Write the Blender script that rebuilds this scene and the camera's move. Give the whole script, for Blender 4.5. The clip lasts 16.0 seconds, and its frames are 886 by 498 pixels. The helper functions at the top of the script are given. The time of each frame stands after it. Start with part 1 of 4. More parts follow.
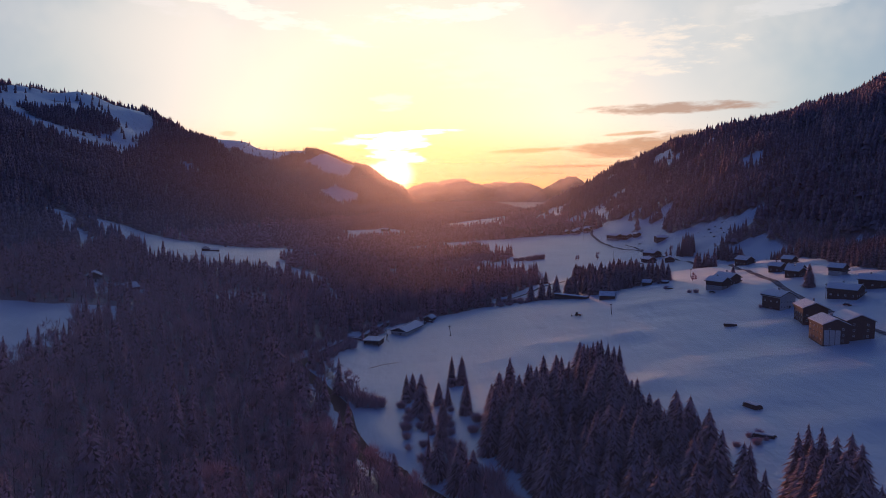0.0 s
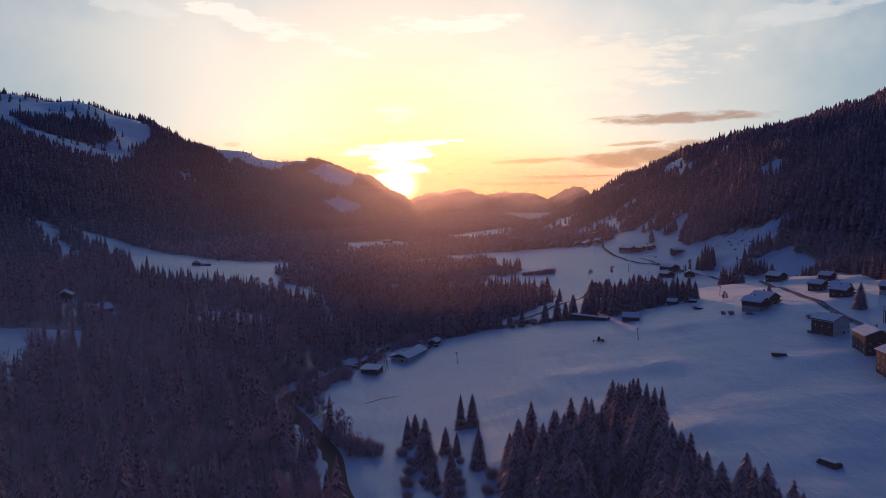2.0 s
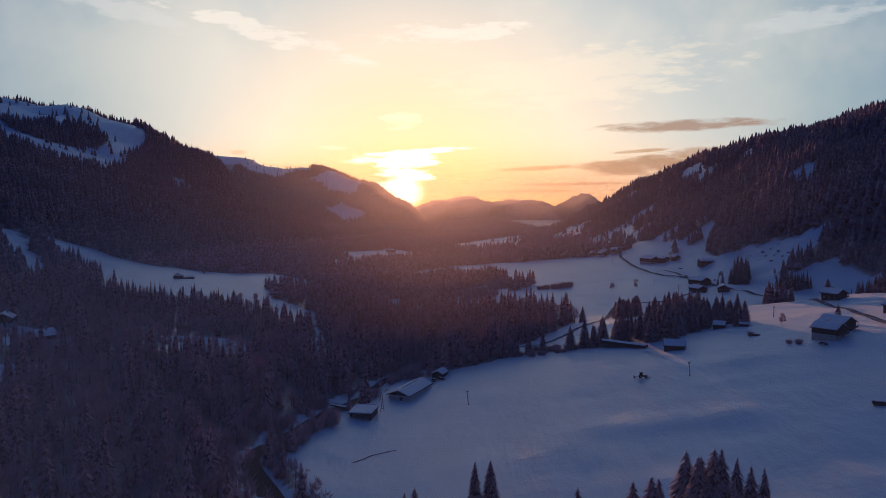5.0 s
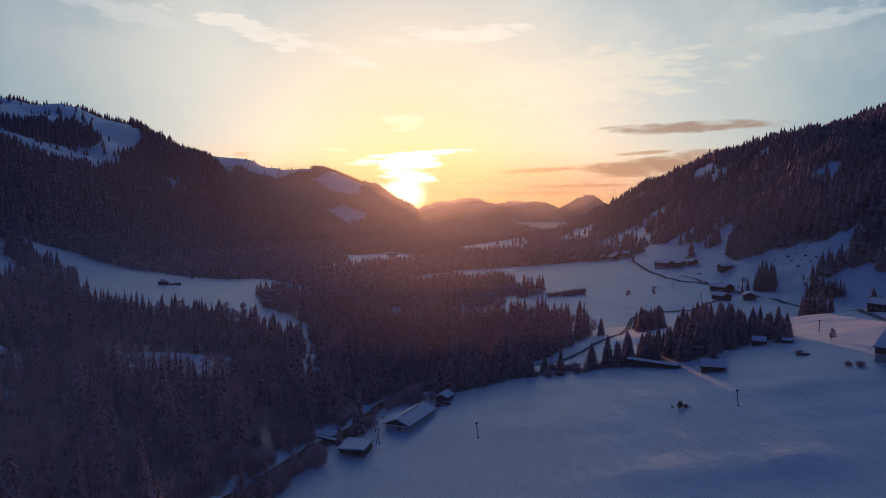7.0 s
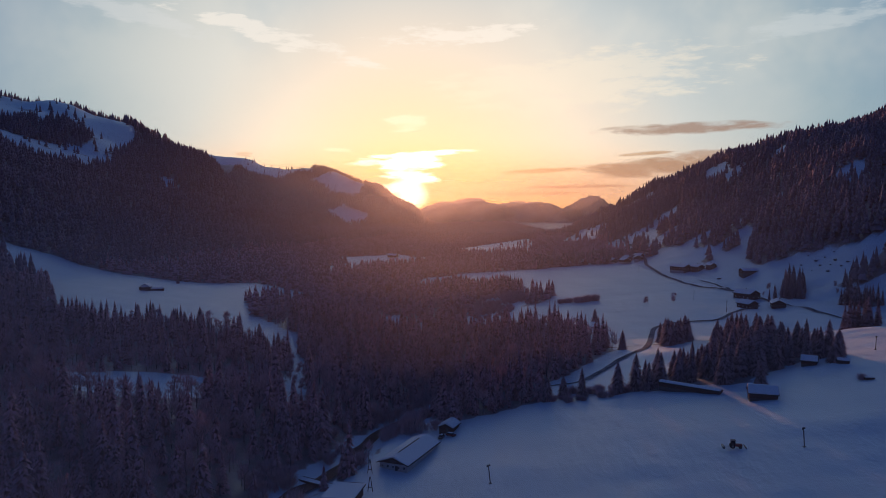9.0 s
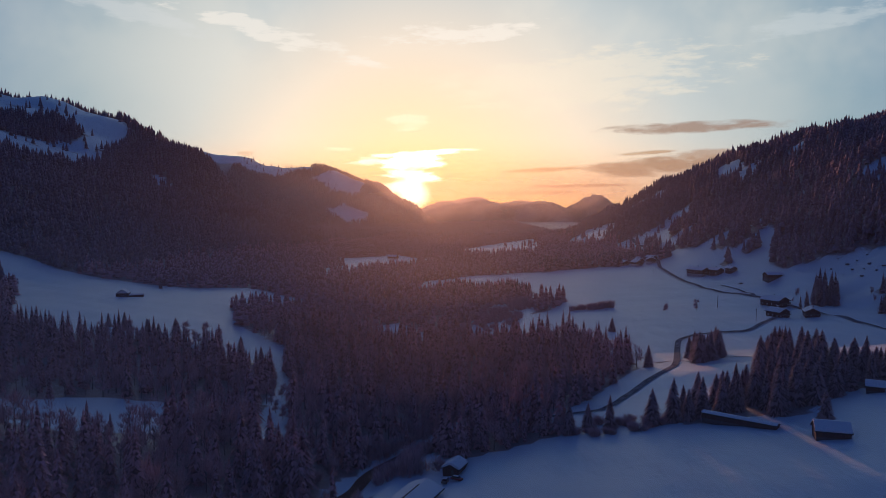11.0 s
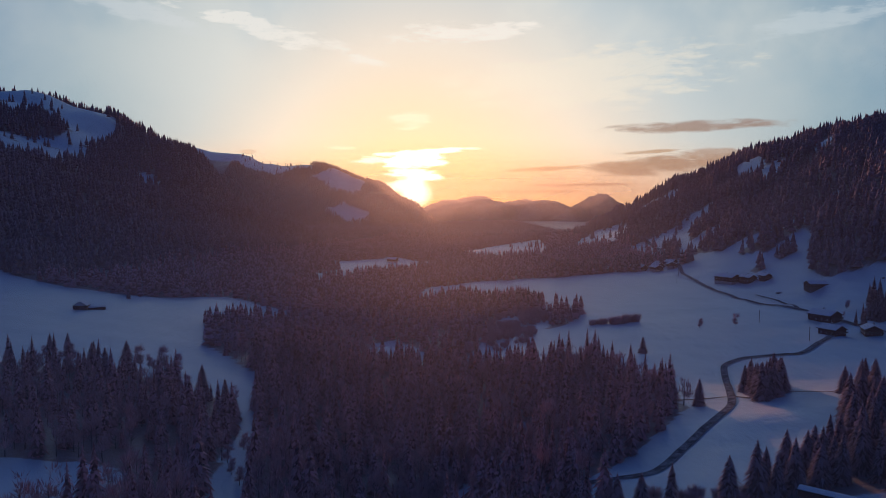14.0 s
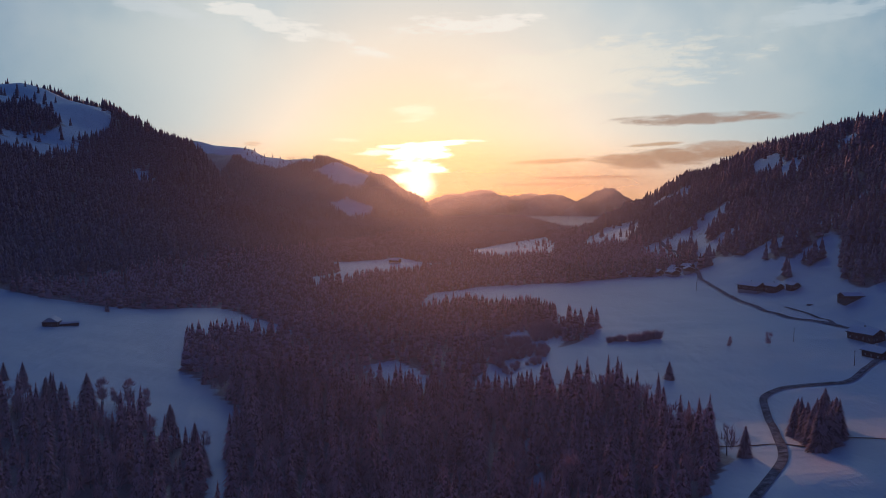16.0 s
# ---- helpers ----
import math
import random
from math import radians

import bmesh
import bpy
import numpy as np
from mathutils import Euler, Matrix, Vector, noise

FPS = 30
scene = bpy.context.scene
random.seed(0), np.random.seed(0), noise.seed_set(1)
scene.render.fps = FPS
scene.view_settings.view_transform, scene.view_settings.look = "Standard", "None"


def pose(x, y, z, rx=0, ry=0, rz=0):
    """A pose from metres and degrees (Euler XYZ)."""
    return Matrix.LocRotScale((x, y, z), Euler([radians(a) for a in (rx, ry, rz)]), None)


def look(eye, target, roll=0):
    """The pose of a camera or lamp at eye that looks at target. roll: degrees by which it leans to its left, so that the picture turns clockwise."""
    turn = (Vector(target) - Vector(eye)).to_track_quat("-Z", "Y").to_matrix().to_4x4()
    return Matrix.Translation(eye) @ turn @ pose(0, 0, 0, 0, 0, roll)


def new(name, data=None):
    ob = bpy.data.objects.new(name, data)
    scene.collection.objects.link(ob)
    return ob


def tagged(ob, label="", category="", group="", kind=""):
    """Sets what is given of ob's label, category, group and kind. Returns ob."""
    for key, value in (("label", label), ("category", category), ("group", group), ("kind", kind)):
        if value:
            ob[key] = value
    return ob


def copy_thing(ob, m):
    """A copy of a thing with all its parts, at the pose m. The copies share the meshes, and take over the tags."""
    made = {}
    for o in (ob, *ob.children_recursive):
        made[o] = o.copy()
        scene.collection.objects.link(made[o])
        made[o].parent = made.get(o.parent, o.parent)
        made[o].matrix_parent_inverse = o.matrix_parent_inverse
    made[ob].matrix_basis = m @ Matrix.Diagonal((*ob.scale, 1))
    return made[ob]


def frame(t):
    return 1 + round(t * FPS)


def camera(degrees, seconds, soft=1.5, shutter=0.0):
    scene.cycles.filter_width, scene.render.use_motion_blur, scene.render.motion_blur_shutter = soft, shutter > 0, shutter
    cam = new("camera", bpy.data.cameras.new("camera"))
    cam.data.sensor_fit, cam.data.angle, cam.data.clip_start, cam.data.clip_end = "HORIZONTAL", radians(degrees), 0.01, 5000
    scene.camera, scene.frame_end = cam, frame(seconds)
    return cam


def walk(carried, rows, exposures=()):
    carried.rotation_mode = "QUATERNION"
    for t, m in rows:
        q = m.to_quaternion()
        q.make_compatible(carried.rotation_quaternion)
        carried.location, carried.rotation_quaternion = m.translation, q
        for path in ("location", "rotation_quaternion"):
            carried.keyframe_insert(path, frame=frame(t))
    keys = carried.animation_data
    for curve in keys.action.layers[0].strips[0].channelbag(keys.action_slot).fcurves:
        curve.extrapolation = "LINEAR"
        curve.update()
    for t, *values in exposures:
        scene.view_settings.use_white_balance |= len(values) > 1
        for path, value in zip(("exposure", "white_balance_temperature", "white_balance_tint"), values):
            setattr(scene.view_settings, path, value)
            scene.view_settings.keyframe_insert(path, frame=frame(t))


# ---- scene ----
cam = camera(62.0, 16.0, 0.8)
PATH = [
    (0, (-0.035, 1.247, 100.867), (0.025, 3.239, 100.698), 0.1),
    (0.5, (-0.269, 13.397, 101.009), (-0.211, 15.39, 100.849), 0.0),
    (1, (-0.188, 25.628, 100.938), (-0.132, 27.621, 100.786), -0.0),
    (1.5, (-0.243, 38.188, 100.872), (-0.19, 40.182, 100.725), -0.0),
    (2.5, (0.305, 63.76, 100.453), (0.353, 65.755, 100.318), -0.0),
    (3.5, (0.481, 89.103, 99.855), (0.523, 91.098, 99.728), 0.0),
    (6.5, (1.211, 163.679, 99.009), (1.241, 165.675, 98.892), -0.0),
    (7, (0.629, 176.126, 98.815), (0.657, 178.122, 98.699), -0.0),
    (8, (0.482, 200.734, 98.78), (0.508, 202.73, 98.664), -0.1),
    (9, (0.083, 225.666, 98.405), (0.106, 227.663, 98.29), 0.1),
    (11.5, (-0.388, 288.119, 98.564), (-0.37, 290.115, 98.446), 0.1),
    (12.5, (-0.208, 312.676, 98.26), (-0.192, 314.672, 98.141), 0.1),
    (13.5, (-0.642, 336.954, 98.889), (-0.627, 338.95, 98.77), 0.2),
    (14.5, (-0.565, 361.285, 101.36), (-0.555, 363.281, 101.235), 0.2),
    (15, (-0.238, 373.167, 103.846), (-0.231, 375.163, 103.714), 0.2),
    (15.5, (-0.05, 384.519, 106.625), (-0.045, 386.514, 106.487), 0.2),
    (16, (-0.253, 395.597, 109.227), (-0.252, 397.592, 109.086), 0.3),
]
walk(cam, [(t, look(eye, target, roll)) for t, eye, target, roll in PATH], exposures=[(0, 0.26, 6800, 20), (3, 0.10, 6650, 16), (7, -0.04, 6450, 12), (16, -0.13, 5980, 9)])

# ---- world: low winter sun behind the ridge, bright towards it, dusky blue elsewhere ----
SUN_AZ, SUN_EL = radians(-1.8), radians(2.15)
SUN_DIR = Vector((math.sin(SUN_AZ) * math.cos(SUN_EL), math.cos(SUN_AZ) * math.cos(SUN_EL), math.sin(SUN_EL)))


class Nodes:
    """Short hand for building node trees."""

    def __init__(self, tree):
        self.tree = tree
        tree.nodes.clear()

    def add(self, kind, **props):
        node = self.tree.nodes.new(kind)
        if "operation" in props:
            node.operation = props["operation"]
        if "use_clamp" in props:
            node.use_clamp = props["use_clamp"]
        if "data_type" in props:
            node.data_type = props["data_type"]
        if "blend_type" in props:
            node.blend_type = props["blend_type"]
        if "interpolation_type" in props:
            node.interpolation_type = props["interpolation_type"]
        if "attribute_name" in props:
            node.attribute_name = props["attribute_name"]
        if "sky_type" in props:
            node.sky_type, node.sun_disc = props["sky_type"], props["sun_disc"]
            node.sun_elevation, node.sun_rotation = props["sun_elevation"], props["sun_rotation"]
            node.altitude, node.dust_density = props["altitude"], props["dust_density"]
        return node

    def link(self, a, b):
        self.tree.links.new(a, b)

    def put(self, socket, value):
        if hasattr(value, "is_output"):
            self.link(value, socket)
        else:
            socket.default_value = value

    def math(self, op, a, b=0.0, c=0.0, clamp=False):
        n = self.add("ShaderNodeMath", operation=op, use_clamp=clamp)
        for s, v in zip(n.inputs, (a, b, c)):
            self.put(s, v)
        return n.outputs[0]

    def mix(self, fac, a, b, blend="MIX"):
        n = self.add("ShaderNodeMix", data_type="RGBA", blend_type=blend)
        self.put(n.inputs[0], fac)
        for s, v in ((n.inputs[6], a), (n.inputs[7], b)):
            self.put(s, v if hasattr(v, "is_output") else (*v, 1))
        return n.outputs[2]

    def ramp(self, fac, stops, interp="EASE"):
        n = self.add("ShaderNodeValToRGB")
        n.color_ramp.interpolation = interp
        while len(n.color_ramp.elements) < len(stops):
            n.color_ramp.elements.new(0.5)
        for e, (p, c) in zip(n.color_ramp.elements, stops):
            e.position = p
            e.color = (*c, 1) if isinstance(c, tuple) else (c, c, c, 1)
        self.put(n.inputs[0], fac)
        return n.outputs[0]

    def noise(self, scale, detail=4, rough=0.55, vector=None, out=0):
        n = self.add("ShaderNodeTexNoise")
        n.inputs["Scale"].default_value, n.inputs["Detail"].default_value, n.inputs["Roughness"].default_value = scale, detail, rough
        if vector is not None:
            self.link(vector, n.inputs["Vector"])
        return n.outputs[out]

    def between(self, value, lo, hi, a=0.0, b=1.0):
        n = self.add("ShaderNodeMapRange", interpolation_type="SMOOTHSTEP")
        for s, v in zip(n.inputs, (value, lo, hi, a, b)):
            self.put(s, v)
        return n.outputs[0]


world = bpy.data.worlds.new("winter_sky")
scene.world = world
world.use_nodes = True
N = Nodes(world.node_tree)
ray = N.add("ShaderNodeTexCoord").outputs["Generated"]
xyz = N.add("ShaderNodeSeparateXYZ")
N.link(ray, xyz.inputs[0])
azim = N.math("MULTIPLY", N.math("ARCTAN2", xyz.outputs[0], xyz.outputs[1]), 57.2958)
elev = N.math("MULTIPLY", N.math("ARCSINE", xyz.outputs[2]), 57.2958)
# angle from the sun, stretched along the horizon
daz = N.math("SUBTRACT", azim, math.degrees(SUN_AZ))
dele = N.math("SUBTRACT", elev, 0.9)
away = N.math("SQRT", N.math("ADD", N.math("POWER", N.math("MULTIPLY", daz, N.math("SUBTRACT", 0.88, N.math("MULTIPLY", N.math("SIGN", daz), 0.10))), 2.0), N.math("POWER", dele, 2.0)))
sky = N.ramp(N.math("DIVIDE", away, 100.0), [
    (0.0, (1.0, 0.72, 0.36)), (0.05, (1.0, 0.75, 0.49)), (0.11, (0.92, 0.78, 0.63)), (0.17, (0.58, 0.62, 0.61)), (0.24, (0.27, 0.39, 0.46)),
    (0.32, (0.17, 0.28, 0.40)), (0.50, (0.013, 0.047, 0.178)), (1.0, (0.005, 0.026, 0.128))], "LINEAR")
# warm band along the horizon, strongest under the sun
band = N.math("MULTIPLY", N.between(elev, 5.5, -0.5), N.between(N.math("ABSOLUTE", daz), 38.0, 2.0))
sky = N.mix(band, sky, (1.0, 0.44, 0.14))
soft_noise = N.noise(3.0, 5, 0.6, ray)
sky = N.mix(N.math("MULTIPLY", N.between(elev, 3.0, 12.0), N.math("MULTIPLY", N.between(soft_noise, 0.42, 0.68), N.math("MULTIPLY", N.between(away, 45.0, 15.0), 0.45))), sky, (0.92, 0.84, 0.70))
stretch = N.add("ShaderNodeVectorMath", operation="MULTIPLY")
N.link(ray, stretch.inputs[0])
stretch.inputs[1].default_value = (22, 22, 95)
wisps = N.noise(1.0, 6, 0.62, stretch.outputs[0])


def cloud(sky, az, el, half_w, half_h, tilt, colour, most, ragged=1.1):
    """One drawn-out bank of cloud at a bearing and height in degrees."""
    u = N.math("SUBTRACT", azim, az)
    v = N.math("SUBTRACT", N.math("SUBTRACT", elev, el), N.math("MULTIPLY", u, tilt))
    r = N.math("ADD", N.math("POWER", N.math("DIVIDE", u, half_w), 2.0), N.math("POWER", N.math("DIVIDE", v, half_h), 2.0))
    edge = N.math("ADD", r, N.math("MULTIPLY", N.math("SUBTRACT", wisps, 0.5), ragged * 4))
    return N.mix(N.math("MULTIPLY", N.between(edge, 1.15, 0.1), most), sky, colour)


for spec in (
        (1.8, 12.9, 5.8, 0.8, 0.08, (1.0, 0.90, 0.78), 0.7, 1.5), (-12.3, 12.5, 7.2, 0.8, -0.23, (0.97, 0.89, 0.78), 0.6, 1.5), (-21, 13.2, 7, 0.7, -0.2, (0.72, 0.72, 0.70), 0.4),
        (11.0, 9.5, 11, 2.2, 0.05, (1.0, 0.86, 0.66), 0.4), (27, 12.5, 5, 0.8, 0.1, (0.62, 0.66, 0.66), 0.5),
        (-1.6, 4.0, 4.4, 0.26, 0.06, (2.0, 1.8, 1.45), 0.95), (-4.6, 3.35, 2.4, 0.26, 0.05, (1.4, 1.25, 1.0), 0.9), (-1.7, 3.3, 2.6, 0.75, 0.05, (3.0, 2.6, 2.0), 0.95), (-2.0, 2.2, 2.2, 0.75, 0.0, (3.4, 2.8, 2.1), 0.95),
        (-2.3, 1.35, 1.8, 0.5, 0.0, (3.6, 2.9, 2.0), 0.95), (-4.3, 2.75, 1.5, 0.13, 0.03, (1.0, 0.66, 0.28), 0.7), (0.5, 2.45, 1.3, 0.13, 0.03, (1.0, 0.68, 0.30), 0.7),
        (-2.2, 6.5, 1.5, 0.8, 0.0, (1.3, 1.15, 0.9), 0.3), (-7.6, 4.3, 1.2, 0.16, 0.0, (1.1, 0.95, 0.7), 0.5),
        (18.9, 5.75, 6.4, 0.45, 0.01, (0.30, 0.20, 0.18), 0.92, 0.8), (16.3, 2.95, 6.2, 0.75, 0.06, (0.30, 0.18, 0.15), 0.92, 0.8),
        (21, 3.6, 4.5, 0.6, 0.04, (0.36, 0.21, 0.17), 0.7), (15.6, 3.95, 2.4, 0.17, 0.05, (0.42, 0.24, 0.16), 0.8),
        (8.4, 2.75, 3.2, 0.19, 0.05, (0.50, 0.25, 0.15), 0.8, 0.7), (11.3, 1.55, 4.2, 0.15, 0.01, (0.42, 0.22, 0.15), 0.9, 0.7), (7.4, 1.0, 3.8, 0.13, 0.01, (0.50, 0.24, 0.14), 0.85, 0.7),
        (-14.4, 3.9, 0.7, 0.2, 0.0, (0.62, 0.34, 0.20), 0.45), (-10.2, 2.6, 1.5, 0.22, 0.05, (0.65, 0.34, 0.20), 0.45)):
    sky = cloud(sky, *spec)
# the sun itself, just over the ridge
disc = N.math("SQRT", N.math("ADD", N.math("POWER", N.math("MULTIPLY", daz, 0.85), 2.0), N.math("POWER", N.math("SUBTRACT", elev, 0.9), 2.0)))
sky = N.mix(N.between(disc, 1.4, 0.3), sky, (4.0, 3.3, 2.3))
nishita = N.add("ShaderNodeTexSky", sky_type="NISHITA", sun_disc=False, sun_elevation=SUN_EL, sun_rotation=SUN_AZ, altitude=1000, dust_density=1.5)
back_a, back_b, both = N.add("ShaderNodeBackground"), N.add("ShaderNodeBackground"), N.add("ShaderNodeAddShader")
N.link(sky, back_a.inputs[0])
back_a.inputs[1].default_value = 0.97
N.link(nishita.outputs[0], back_b.inputs[0])
back_b.inputs[1].default_value = 0.02
N.link(back_a.outputs[0], both.inputs[0])
N.link(back_b.outputs[0], both.inputs[1])
N.link(both.outputs[0], N.add("ShaderNodeOutputWorld").inputs[0])

sun = new("sun", bpy.data.lights.new("sun", "SUN"))
sun.data.energy, sun.data.angle, sun.data.color = 3.7, radians(2.0), (1.0, 0.42, 0.22)
sun.matrix_world = look(SUN_DIR * 100, (0, 0, 0))

# ---- materials ----


def material(name, build):
    mat = bpy.data.materials.new(name)
    mat.use_nodes = True
    n = Nodes(mat.node_tree)
    bsdf = n.add("ShaderNodeBsdfPrincipled")
    n.link(bsdf.outputs[0], n.add("ShaderNodeOutputMaterial").inputs[0])
    n.bsdf = bsdf
    build(n)
    return mat


def bump(n, value, strength, distance):
    b = n.add("ShaderNodeBump")
    b.inputs["Strength"].default_value, b.inputs["Distance"].default_value = strength, distance
    n.link(value, b.inputs["Height"])
    n.link(b.outputs[0], n.bsdf.inputs["Normal"])


def place(n):
    return n.add("ShaderNodeNewGeometry").outputs["Position"]


def upness(n):
    s = n.add("ShaderNodeSeparateXYZ")
    n.link(n.add("ShaderNodeNewGeometry").outputs["Normal"], s.inputs[0])
    return s.outputs[2]


def snow_build(n):
    p = place(n)
    broad, fine = n.noise(0.035, 5, 0.6, p), n.noise(0.6, 5, 0.65, p)
    c = n.mix(n.between(broad, 0.3, 0.7), (0.57, 0.68, 0.78), (0.69, 0.79, 0.87))
    c = n.mix(n.between(fine, 0.35, 0.75), c, (0.63, 0.74, 0.83))
    # litter tint that doubles as painted shade beneath the woods
    litter_shade = n.add("ShaderNodeAttribute", attribute_name="litter_shade").outputs["Fac"]
    tuft = n.between(n.math("ADD", n.noise(0.45, 4, 0.7, p), n.math("MULTIPLY", litter_shade, 0.55)), 0.72, 0.95)
    n.put(n.bsdf.inputs["Base Color"], n.mix(n.math("MULTIPLY", tuft, litter_shade), c, (0.28, 0.18, 0.17)))
    n.bsdf.inputs["Roughness"].default_value = 0.46
    n.bsdf.inputs["Specular IOR Level"].default_value = 0.6
    # loose crystals throw light forwards at a flat angle
    n.bsdf.inputs["Sheen Weight"].default_value, n.bsdf.inputs["Sheen Roughness"].default_value = 0.45, 0.4
    n.bsdf.inputs["Sheen Tint"].default_value = (0.75, 0.86, 1.0, 1)
    drift = n.add("ShaderNodeMapping")
    drift.inputs["Scale"].default_value = (0.16, 0.05, 0.1)
    drift.inputs["Rotation"].default_value = (0, 0, 0.5)
    n.link(p, drift.inputs[0])
    rills = n.noise(1.0, 6, 0.6, drift.outputs[0])
    bump(n, n.math("ADD", n.math("ADD", n.math("MULTIPLY", broad, 5.0), n.math("MULTIPLY", rills, 2.2)), n.math("MULTIPLY", fine, 0.18)), 0.42, 0.8)


def needles_build(dark, frost, cover):
    def build(n):
        p = place(n)
        patchy = n.math("ADD", n.math("MULTIPLY", n.noise(0.9, 4, 0.7, p), 0.5), n.math("MULTIPLY", n.noise(5.0, 3, 0.7, p), 0.5))
        tone = n.noise(0.07, 3, 0.5, p)
        rnd = n.add("ShaderNodeNewGeometry").outputs["Random Per Island"]
        green = n.mix(tone, dark, tuple(v * 1.5 for v in dark))
        up = n.math("ADD", upness(n), n.math("MULTIPLY", n.math("SUBTRACT", n.math("ADD", patchy, n.math("MULTIPLY", rnd, 0.5)), 0.75), 1.5))
        n.put(n.bsdf.inputs["Base Color"], n.mix(n.between(up, 1.05 - cover, 1.55 - cover), green, frost))
        n.bsdf.inputs["Roughness"].default_value = 0.85
        n.bsdf.inputs["Specular IOR Level"].default_value = 0.1
        # fuzz of rime, tinted pink to add a warm backlit edge
        n.bsdf.inputs["Sheen Weight"].default_value, n.bsdf.inputs["Sheen Roughness"].default_value = 0.35, 0.5
        n.bsdf.inputs["Sheen Tint"].default_value = (0.98, 0.80, 0.86, 1)
    return build


def twig_build(n):
    p = place(n)
    rnd = n.add("ShaderNodeNewGeometry").outputs["Random Per Island"]
    # frosted twigs, reddened in place of the warm evening veil
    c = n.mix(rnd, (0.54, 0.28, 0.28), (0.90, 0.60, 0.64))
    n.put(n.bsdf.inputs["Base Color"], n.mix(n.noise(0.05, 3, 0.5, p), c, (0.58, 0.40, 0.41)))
    n.bsdf.inputs["Roughness"].default_value = 0.9
    n.bsdf.inputs["Specular IOR Level"].default_value = 0.1


def plain_build(a, b, scale=2.0, rough=0.8, metal=0.0, relief=0.0):
    def build(n):
        p = place(n)
        f = n.noise(scale, 5, 0.65, p)
        n.put(n.bsdf.inputs["Base Color"], n.mix(n.between(f, 0.3, 0.7), a, b))
        n.bsdf.inputs["Roughness"].default_value, n.bsdf.inputs["Metallic"].default_value = rough, metal
        if relief:
            bump(n, f, 0.5, relief)
    return build


def timber_build(a, b):
    def build(n):
        t = n.add("ShaderNodeTexCoord").outputs["Object"]
        m = n.add("ShaderNodeMapping")
        m.inputs["Scale"].default_value = (9, 9, 0.8)
        n.link(t, m.inputs[0])
        grain = n.noise(1.0, 5, 0.7, m.outputs[0])
        big = n.noise(0.5, 3, 0.5, t)
        n.put(n.bsdf.inputs["Base Color"], n.mix(n.math("MULTIPLY", n.math("ADD", grain, big), 0.55), a, b))
        n.bsdf.inputs["Roughness"].default_value = 0.85
        bump(n, grain, 0.5, 0.02)
    return build


def water_build(n):
    p = place(n)
    n.put(n.bsdf.inputs["Base Color"], n.mix(n.noise(0.15, 4, 0.6, p), (0.09, 0.042, 0.035), (0.20, 0.11, 0.08)))
    n.bsdf.inputs["Roughness"].default_value = 0.45
    n.bsdf.inputs["Specular IOR Level"].default_value = 0.02
    bump(n, n.noise(0.8, 4, 0.6, p), 0.6, 0.25)


def road_build(n):
    p = place(n)
    f = n.noise(0.35, 5, 0.7, p)
    n.put(n.bsdf.inputs["Base Color"], n.mix(n.between(f, 0.38, 0.62), (0.09, 0.093, 0.105), (0.30, 0.31, 0.34)))
    n.bsdf.inputs["Roughness"].default_value = 0.85
    n.bsdf.inputs["Specular IOR Level"].default_value = 0.05
    bump(n, f, 0.3, 0.05)


def pane_build(n):
    n.bsdf.inputs["Base Color"].default_value = (0.02, 0.022, 0.026, 1)
    n.bsdf.inputs["Roughness"].default_value = 0.08


SNOW = material("snow", snow_build)
ROOF_SNOW = material("roof_snow", plain_build((0.78, 0.80, 0.85), (0.87, 0.88, 0.91), 0.5, 0.6, 0, 0.05))
# needle and frost colours carry the red of the warm glow over the woods
NEEDLES = material("frosted_glow_tint_needles", needles_build((0.15, 0.078, 0.072), (0.58, 0.37, 0.38), 0.56))
# lower contrast on the mountainsides: haze over the slopes mixed into the colour
HAZED_NEEDLES = material("hazed_hillside_needles", needles_build((0.215, 0.138, 0.148), (0.38, 0.26, 0.29), 0.50))
RIME_NEEDLES = material("rimed_glow_tint_needles", needles_build((0.29, 0.132, 0.126), (0.74, 0.42, 0.45), 0.60))
TWIGS = material("frosted_glow_tint_twigs", twig_build)
BARK = material("bark", plain_build((0.10, 0.075, 0.07), (0.22, 0.17, 0.165), 3.0, 0.9))
TIMBER = material("dark_timber", timber_build((0.055, 0.030, 0.024), (0.17, 0.090, 0.065)))
GREY_TIMBER = material("weathered_timber", timber_build((0.07, 0.06, 0.055), (0.17, 0.145, 0.13)))
PLASTER = material("white_plaster", plain_build((0.50, 0.48, 0.45), (0.62, 0.60, 0.57), 0.7, 0.9))
GREY_PLASTER = material("grey_plaster", plain_build((0.36, 0.35, 0.34), (0.47, 0.46, 0.45), 0.7, 0.9))
TILE = material("roof_edge", plain_build((0.05, 0.04, 0.037), (0.10, 0.078, 0.068), 1.5, 0.8))
GLASS = material("window_glass", pane_build)
PAINT = material("window_paint", plain_build((0.60, 0.58, 0.55), (0.72, 0.70, 0.67), 3, 0.6))
WATER = material("river_water", water_build)
ROAD = material("cleared_road", road_build)
STEEL = material("galvanised_steel", plain_build((0.16, 0.17, 0.18), (0.28, 0.29, 0.30), 4, 0.5, 0.8))
RUBBER = material("rubber", plain_build((0.015, 0.015, 0.016), (0.03, 0.03, 0.03), 6, 0.9))
STONE = material("stone", plain_build((0.14, 0.135, 0.13), (0.30, 0.29, 0.28), 1.2, 0.9, 0, 0.1))
RED = material("red_paint", plain_build((0.22, 0.03, 0.025), (0.32, 0.05, 0.04), 2, 0.45))

# ---- the lie of the land ----


def ramp(v, xs, ys):
    return np.interp(v, xs, ys)


